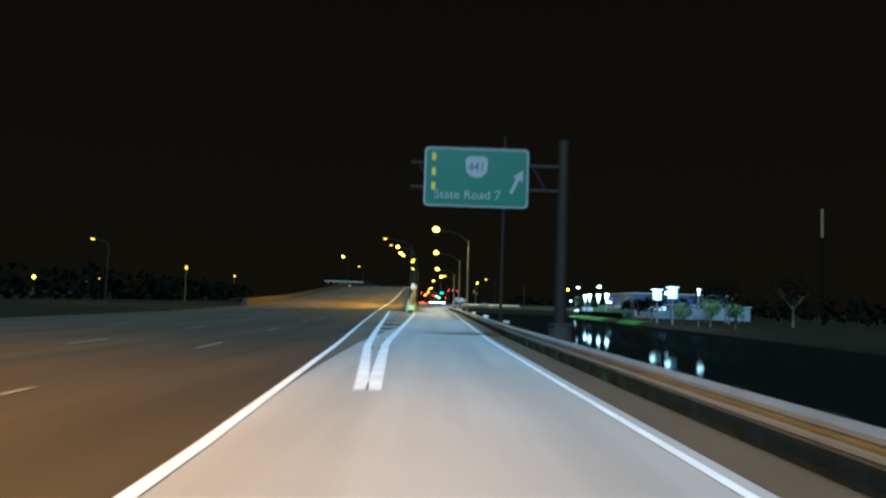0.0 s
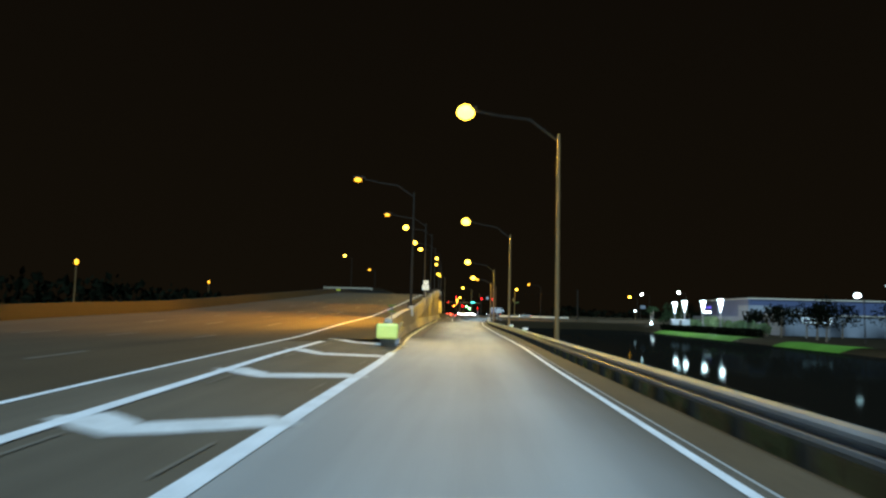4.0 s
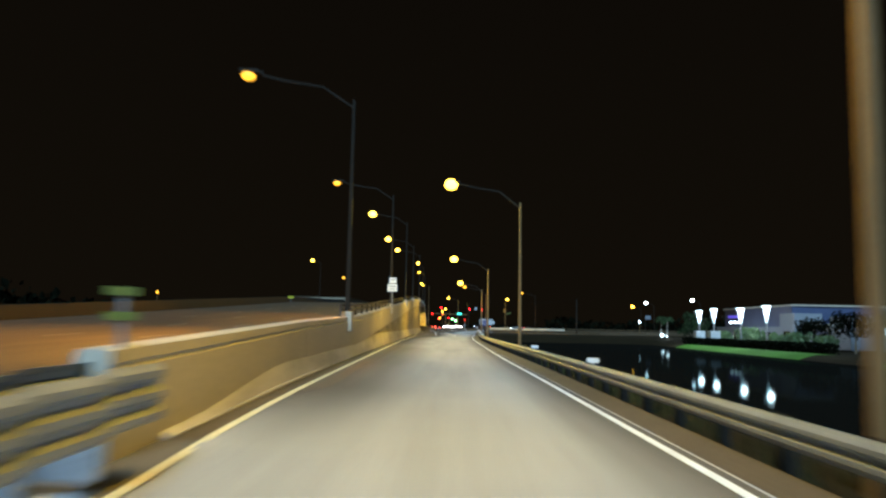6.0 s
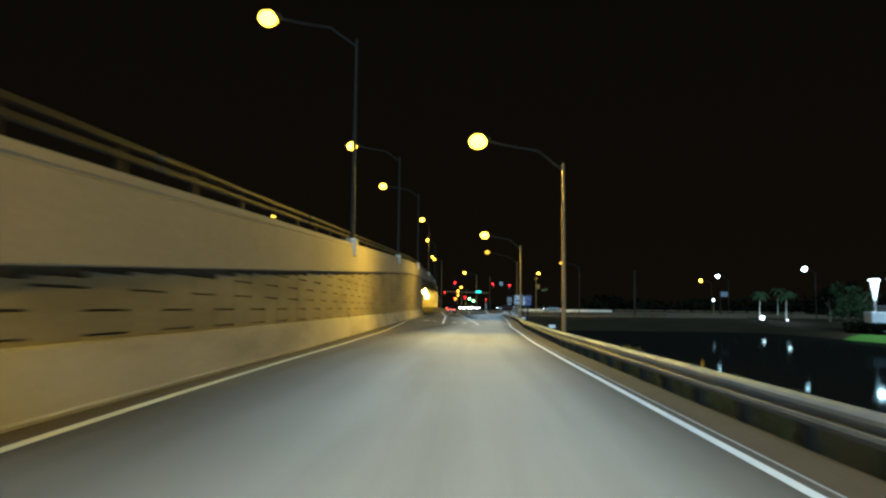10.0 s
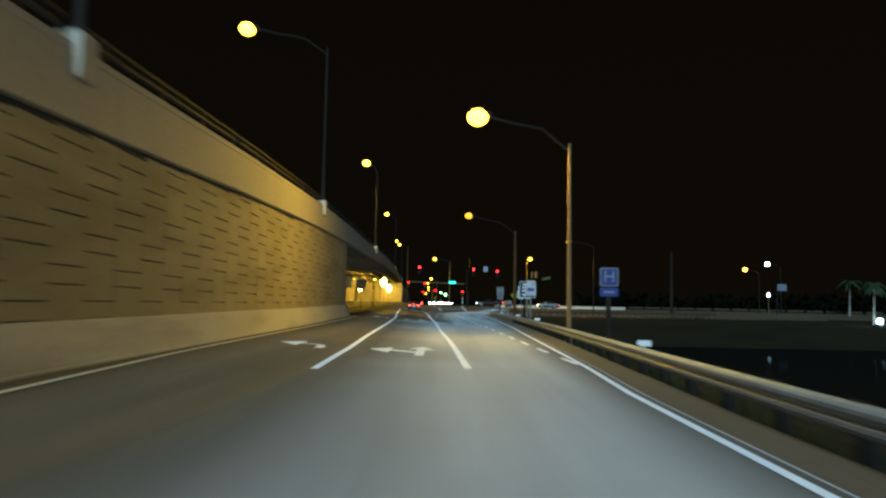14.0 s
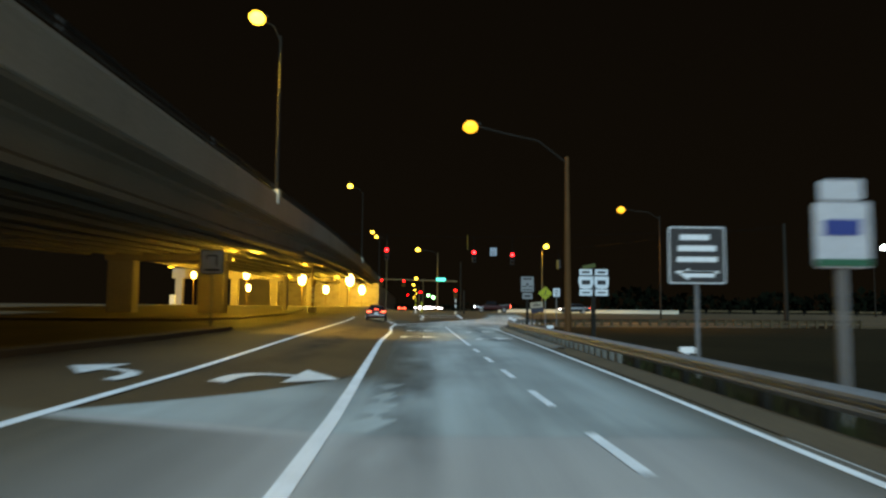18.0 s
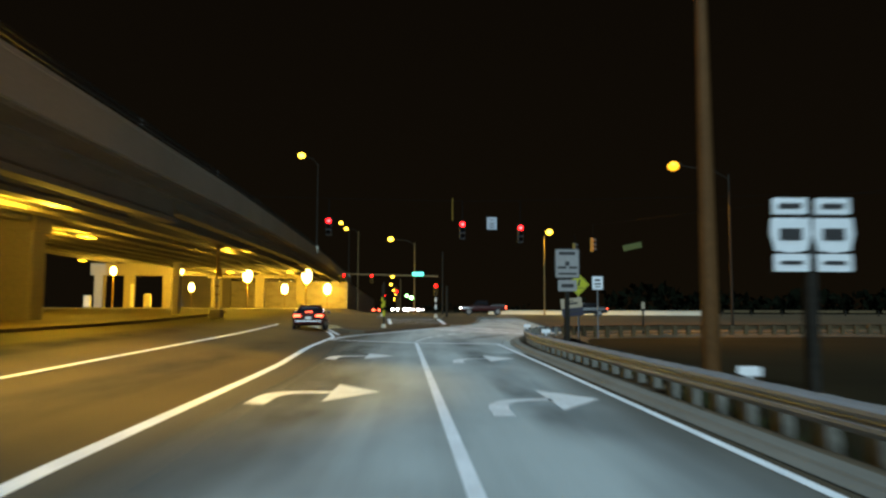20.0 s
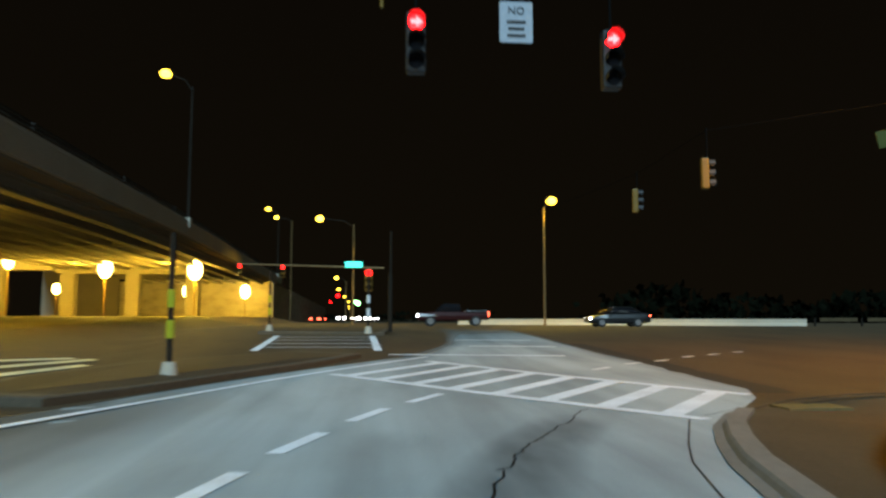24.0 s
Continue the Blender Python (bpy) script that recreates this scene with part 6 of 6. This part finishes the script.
def lantern(x, y, z):
    """A square lit cage under a wide flat cap."""
    t = thing("lantern_lamp", "square white lit lantern on a post by the water", "lamp", "waterside lanterns", at=(x, y, ground_z(x, y)))
    zz = z - t.location.z
    part("post", cyl(B(), (0, 0, 0), (0, 0, zz - 2.0), 0.14, 0.12, 12), M_GALV, t)
    part("lit_panel", box(B(), (0, 0, zz - 1.1), (1.2, 1.2, 1.8), None, 0.03), G_SOFT, t, "softly glowing white panel")
    for u, v in ((-1, -1), (1, -1), (-1, 1), (1, 1), (0, -1), (-1, 0), (0, 1), (1, 0)):
        part("mullion", box(B(), (u * 0.61, v * 0.61, zz - 1.1), (0.07, 0.07, 1.9)), M_GALV, t)
    part("cap", box(B(), (0, 0, zz - 0.1), (1.8, 1.8, 0.16), None, 0.05), G_SHAFT, t, "brightly lit flat cap")
    part("base_ring", box(B(), (0, 0, zz - 2.02), (1.3, 1.3, 0.08), None, 0.02), M_GALV, t)
    data = bpy.data.lights.new("lantern_light", "POINT")
    data.energy, data.color, data.shadow_soft_size = 150, COOL, 0.5
    new("lantern_light", data).location = (x - 1.0, y - 0.9, z - 1.0)


lantern(39.6, 132.1, 5.2)
lantern(39.4, 122.8, 5.4)

bd = thing("low_building", "long low white building with a blue upper wall, lit at night", "building", at=(55, 214, -0.8))
part("wall", box(B(), (15, 15.5, 1.65), (30, 33, 3.3), None, 0.05), M_WHITE, bd, "bluish white lower wall")
part("upper_wall", box(B(), (16, 17, 5.1), (28, 31, 3.6), None, 0.05), M_BLUE, bd, "blue lit upper wall")
part("roof", box(B(), (16, 17, 7.0), (28.6, 31.6, 0.25), None, 0.05), M_COPING, bd)
part("entrance_block", box(B(), (2.0, -1.6, 2.75), (4.5, 5.4, 5.5), None, 0.05), M_WHITE, bd, "raised white entrance block")
part("wing", box(B(), (14, -13, 1.8), (26, 17, 3.6), None, 0.05), M_WHITE, bd, "low white side wing")
part("wing_roof", box(B(), (14, -13, 3.68), (26.6, 17.6, 0.22), None, 0.05), M_COPING, bd)
part("wing_band", box(B(), (0.97, -13, 2.5), (0.1, 16.8, 0.5), None, 0.02), M_BLUE, bd, "blue band along the wing")
part("end_block", box(B(), (1.6, -18.6, 2.4), (4.0, 5.5, 4.8), None, 0.05), M_WHITE, bd, "raised white block on the wing")
for y, w2, h2 in ((27, 3.6, 1.9), (20.5, 4.2, 2.1), (13.5, 3.0, 2.1), (7.2, 3.6, 1.9), (-9.5, 3.4, 1.7), (-14.5, 2.6, 1.7)):
    x = 0.0 if y > 0 else 1.0
    w = part("window", box(B(), (x - 0.03, y, 0.5 + h2 / 2), (0.12, w2, h2), None, 0.03), M_GLASS, bd)
    part("frame", box(B(), (x - 0.06, y, 0.45), (0.14, w2 + 0.2, 0.1)), M_WHITE, w)
    part("mullion", box(B(), (x - 0.08, y, 0.5 + h2 / 2), (0.1, 0.08, h2)), M_WHITE, w)
part("door", box(B(), (-0.3, -1.6, 1.3), (0.1, 2.4, 2.6), None, 0.03), M_GLASS, bd, "dark glass entrance door")
part("lit_sign", box(B(), (1.9, 27.5, 5.4), (0.25, 5.6, 0.6), None, 0.05), G_VIOLET, bd, "glowing violet sign band")
for k in range(3):
    part("wall_lamp", ball(B(), (-0.35, 18.5 + 2.2 * k, 4.2), (0.28, 0.28, 0.22), 10), G_COOL, bd, "small glowing white wall lamp")
ls = thing("lit_sign_board", "long blue-white glowing sign board on two posts behind the hedge", "sign", at=(53.2, 177.8, ground_z(53.2, 177.8)), turn=-35)
for x in (-1.6, 1.6):
    part("post", cyl(B(), (x, 0.2, 0), (x, 0.2, 2.9), 0.07, 0.07, 10), M_GALV, ls)
part("board", box(B(), (0, 0, 2.75), (4.4, 0.25, 1.2), None, 0.05), M_WHITE, ls)
part("face", box(B(), (0, -0.14, 2.75), (4.1, 0.05, 0.85), None, 0.02), G_SHAFT, ls, "glowing bluish white face")
bars(ls, [(-1.2, 2.75, 1.2, 0.4), (0.25, 2.75, 1.0, 0.4), (1.4, 2.75, 0.7, 0.4)], M_BLUE, -0.18)

rh = random.Random(17)
for y0, y1 in ((176, 196), (196, 214), (214, 232)):
    bm = B()
    for _ in range(1500):
        x, y = rh.uniform(43.3, 44.6), rh.uniform(y0, y1)
        leaf_card(bm, rh, Vector((x, y, ground_z(44, y) + rh.uniform(0, 1.25 + 0.2 * noise.noise(Vector((0, y * 0.5, 3)))))), 0.22)
    tagged(part("hedge", bm, M_LEAF), "dark clipped hedge behind the lawn", "hedge", "bank hedges")


def shrub(x, y, w, h, seed, label, leaf=M_BUSH, group="lit shrubs"):
    """A round leafy shrub on a few short stems."""
    rnd = random.Random(seed)
    t = thing("shrub", label, "shrub", group, at=(x, y, ground_z(x, y)))
    bm = B()
    for k in range(4):
        a = k * 1.6 + rnd.random()
        cyl(bm, (0, 0, -0.1), (w * 0.25 * math.cos(a), w * 0.25 * math.sin(a), h * 0.6), 0.06, 0.03, 6)
    part("stems", bm, M_BARK, t)
    bm = B()
    for _ in range(14):
        a, d = rnd.uniform(0, 6.28), rnd.uniform(0, 0.36) * w
        c, lr = Vector((d * math.cos(a), d * math.sin(a), h * rnd.uniform(0.35, 0.75))), rnd.uniform(0.16, 0.26) * h
        for _ in range(60):
            leaf_card(bm, rnd, c + Vector((rnd.gauss(0, 1), rnd.gauss(0, 1), rnd.gauss(0, 0.8))).normalized() * lr * rnd.uniform(0.6, 1.05), rnd.uniform(0.12, 0.25))
    part("foliage", bm, leaf, t)
    return t


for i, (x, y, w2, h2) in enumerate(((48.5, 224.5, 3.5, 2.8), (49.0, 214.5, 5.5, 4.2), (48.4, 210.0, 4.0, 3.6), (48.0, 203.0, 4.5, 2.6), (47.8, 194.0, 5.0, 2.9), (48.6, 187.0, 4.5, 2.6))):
    shrub(x, y, w2, h2, 60 + i, "shrub by the waterside lamps, their light put into its green")
shrub(8.4, 186.5, 2.6, 1.7, 72, "yellowish roadside bush below the guardrail", M_SCRUB, "roadside bushes")
shrub(10.2, 193.0, 2.0, 1.3, 73, "yellowish roadside bush below the guardrail", M_SCRUB, "roadside bushes")
shrub(46.8, 236.0, 5.0, 5.4, 70, "tall dark green shrub beside the waterside lamps", M_PALM)


def tree(x, y, h, r, seed, label="dark leafy tree by the water", palm=False):
    rnd = random.Random(seed)
    t = thing("palm_tree" if palm else "tree", label, "tree", "bank trees", at=(x, y, ground_z(x, y)))
    bm = B()
    cyl(bm, (0, 0, -0.2), (0.1, 0, h * 0.55), 0.045 * h * 0.5 + 0.06, 0.06, 8)
    for k in range(0 if palm else 5):
        a = rnd.uniform(0, 6.28)
        cyl(bm, (0.05, 0, h * 0.35), (r * 0.6 * math.cos(a), r * 0.6 * math.sin(a), h * rnd.uniform(0.6, 0.8)), 0.08, 0.03, 6)
    if palm:
        cyl(bm, (0.1, 0, h * 0.5), (0.2, 0.1, h * 0.9), 0.14, 0.12, 8)
    part("trunk", bm, M_PALMTRUNK if palm else M_BARK, t)
    bm = B()
    if palm:
        for k in range(16):
            a, d = k * 0.39 + rnd.uniform(-0.1, 0.1), rnd.uniform(-0.3, 0.5)
            pts = [Vector((0.2 + math.cos(a) * s * r, 0.1 + math.sin(a) * s * r, h * 0.9 + r * (d * s + 0.5 * s - 1.1 * s * s))) for s in (0, 0.3, 0.6, 0.85, 1.05)]
            side = Vector((-math.sin(a), math.cos(a), 0))
            for p, q, w0, w1 in zip(pts, pts[1:], (0.05, 0.28, 0.3, 0.2), (0.28, 0.3, 0.2, 0.02)):
                for sg2 in (-1, 1):
                    vs = [bm.verts.new(v) for v in (p, q, q + side * w1 * sg2 - Vector((0, 0, w1 * 0.5)), p + side * w0 * sg2 - Vector((0, 0, w0 * 0.5)))]
                    bm.faces.new(vs)
    else:
        lumps = [(Vector((rnd.uniform(-0.6, 0.6) * r, rnd.uniform(-0.6, 0.6) * r, h * rnd.uniform(0.5, 0.9))), rnd.uniform(0.3, 0.55) * r) for _ in range(9)]
        for c, lr in lumps:
            for _ in range(70):
                d = Vector((rnd.gauss(0, 1), rnd.gauss(0, 1), rnd.gauss(0, 0.8))).normalized() * lr * rnd.uniform(0.55, 1.05)
                s = rnd.uniform(0.12, 0.28)
                q = Euler((rnd.uniform(0, 6), rnd.uniform(0, 6), rnd.uniform(0, 6))).to_matrix()
                bm.faces.new([bm.verts.new(c + d + q @ Vector(v) * s) for v in ((-1, 0, 0), (0, -0.6, 0.1), (1, 0, 0), (0, 0.6, 0.1))])
    # lit, dim or unlit leaf colour by distance from the lamps
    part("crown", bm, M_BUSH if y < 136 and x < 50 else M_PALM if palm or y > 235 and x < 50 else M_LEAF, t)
    return t


random.seed(3)
for i, (x, y, h, r) in enumerate(((49, 240, 6.5, 3), (50.5, 190, 5.0, 2.8), (50, 171, 6, 3), (50.5, 197, 4.4, 2.4), (49.5, 182, 5.2, 2.8), (56, 187.5, 5.6, 3.0), (62, 188, 5.4, 3.0), (69, 187.5, 5.8, 3.2), (47.5, 163, 4.8, 2.6), (60, 164, 8, 4), (62, 158, 9, 4.5), (58, 146, 8, 4), (64, 132, 9, 5), (43, 128, 3.6, 1.9), (44, 118, 4.2, 2.1), (44, 108, 3.4, 1.8), (60, 250, 6, 3), (72, 262, 8, 4), (84, 280, 8, 4), (63, 276, 6, 3), (78, 300, 8, 4))):
    tree(x, y, h, r, 20 + i)
for i, (x, y, h, r) in enumerate(((54.1, 284.8, 5.6, 1.8), (76, 330, 7, 2.4), (48.6, 260, 5.0, 1.7))):
    tree(x, y, h, r, 80 + i, "palm tree lit from below", True)
bm = B()
rnd = random.Random(5)
for (x0, y0, x1, y1, n, hh) in ((-70, -60, -75, 280, 2600, 9), (95, -60, 110, 420, 2600, 9), (40, 400, 140, 385, 1800, 9), (-60, 640, 60, 660, 800, 7)):
    for _ in range(n):
        f = rnd.random()
        x, y = x0 + (x1 - x0) * f + rnd.gauss(0, 3), y0 + (y1 - y0) * f + rnd.gauss(0, 3)
        top = hh * (0.6 + 0.4 * noise.noise(Vector((x * 0.08, y * 0.08, 2))))
        z, s = rnd.uniform(0, top), rnd.uniform(0.5, 1.3)
        q = Euler((rnd.uniform(0, 6), rnd.uniform(0, 6), rnd.uniform(0, 6))).to_matrix()
        bm.faces.new([bm.verts.new(Vector((x, y, z)) + q @ Vector(v) * s) for v in ((-1, 0, 0), (0, -0.7, 0.2), (1, 0, 0), (0, 0.7, 0.2))])
tagged(part("far_woods", bm, M_LEAF), "dark belt of distant trees", "trees", kind="stuff")
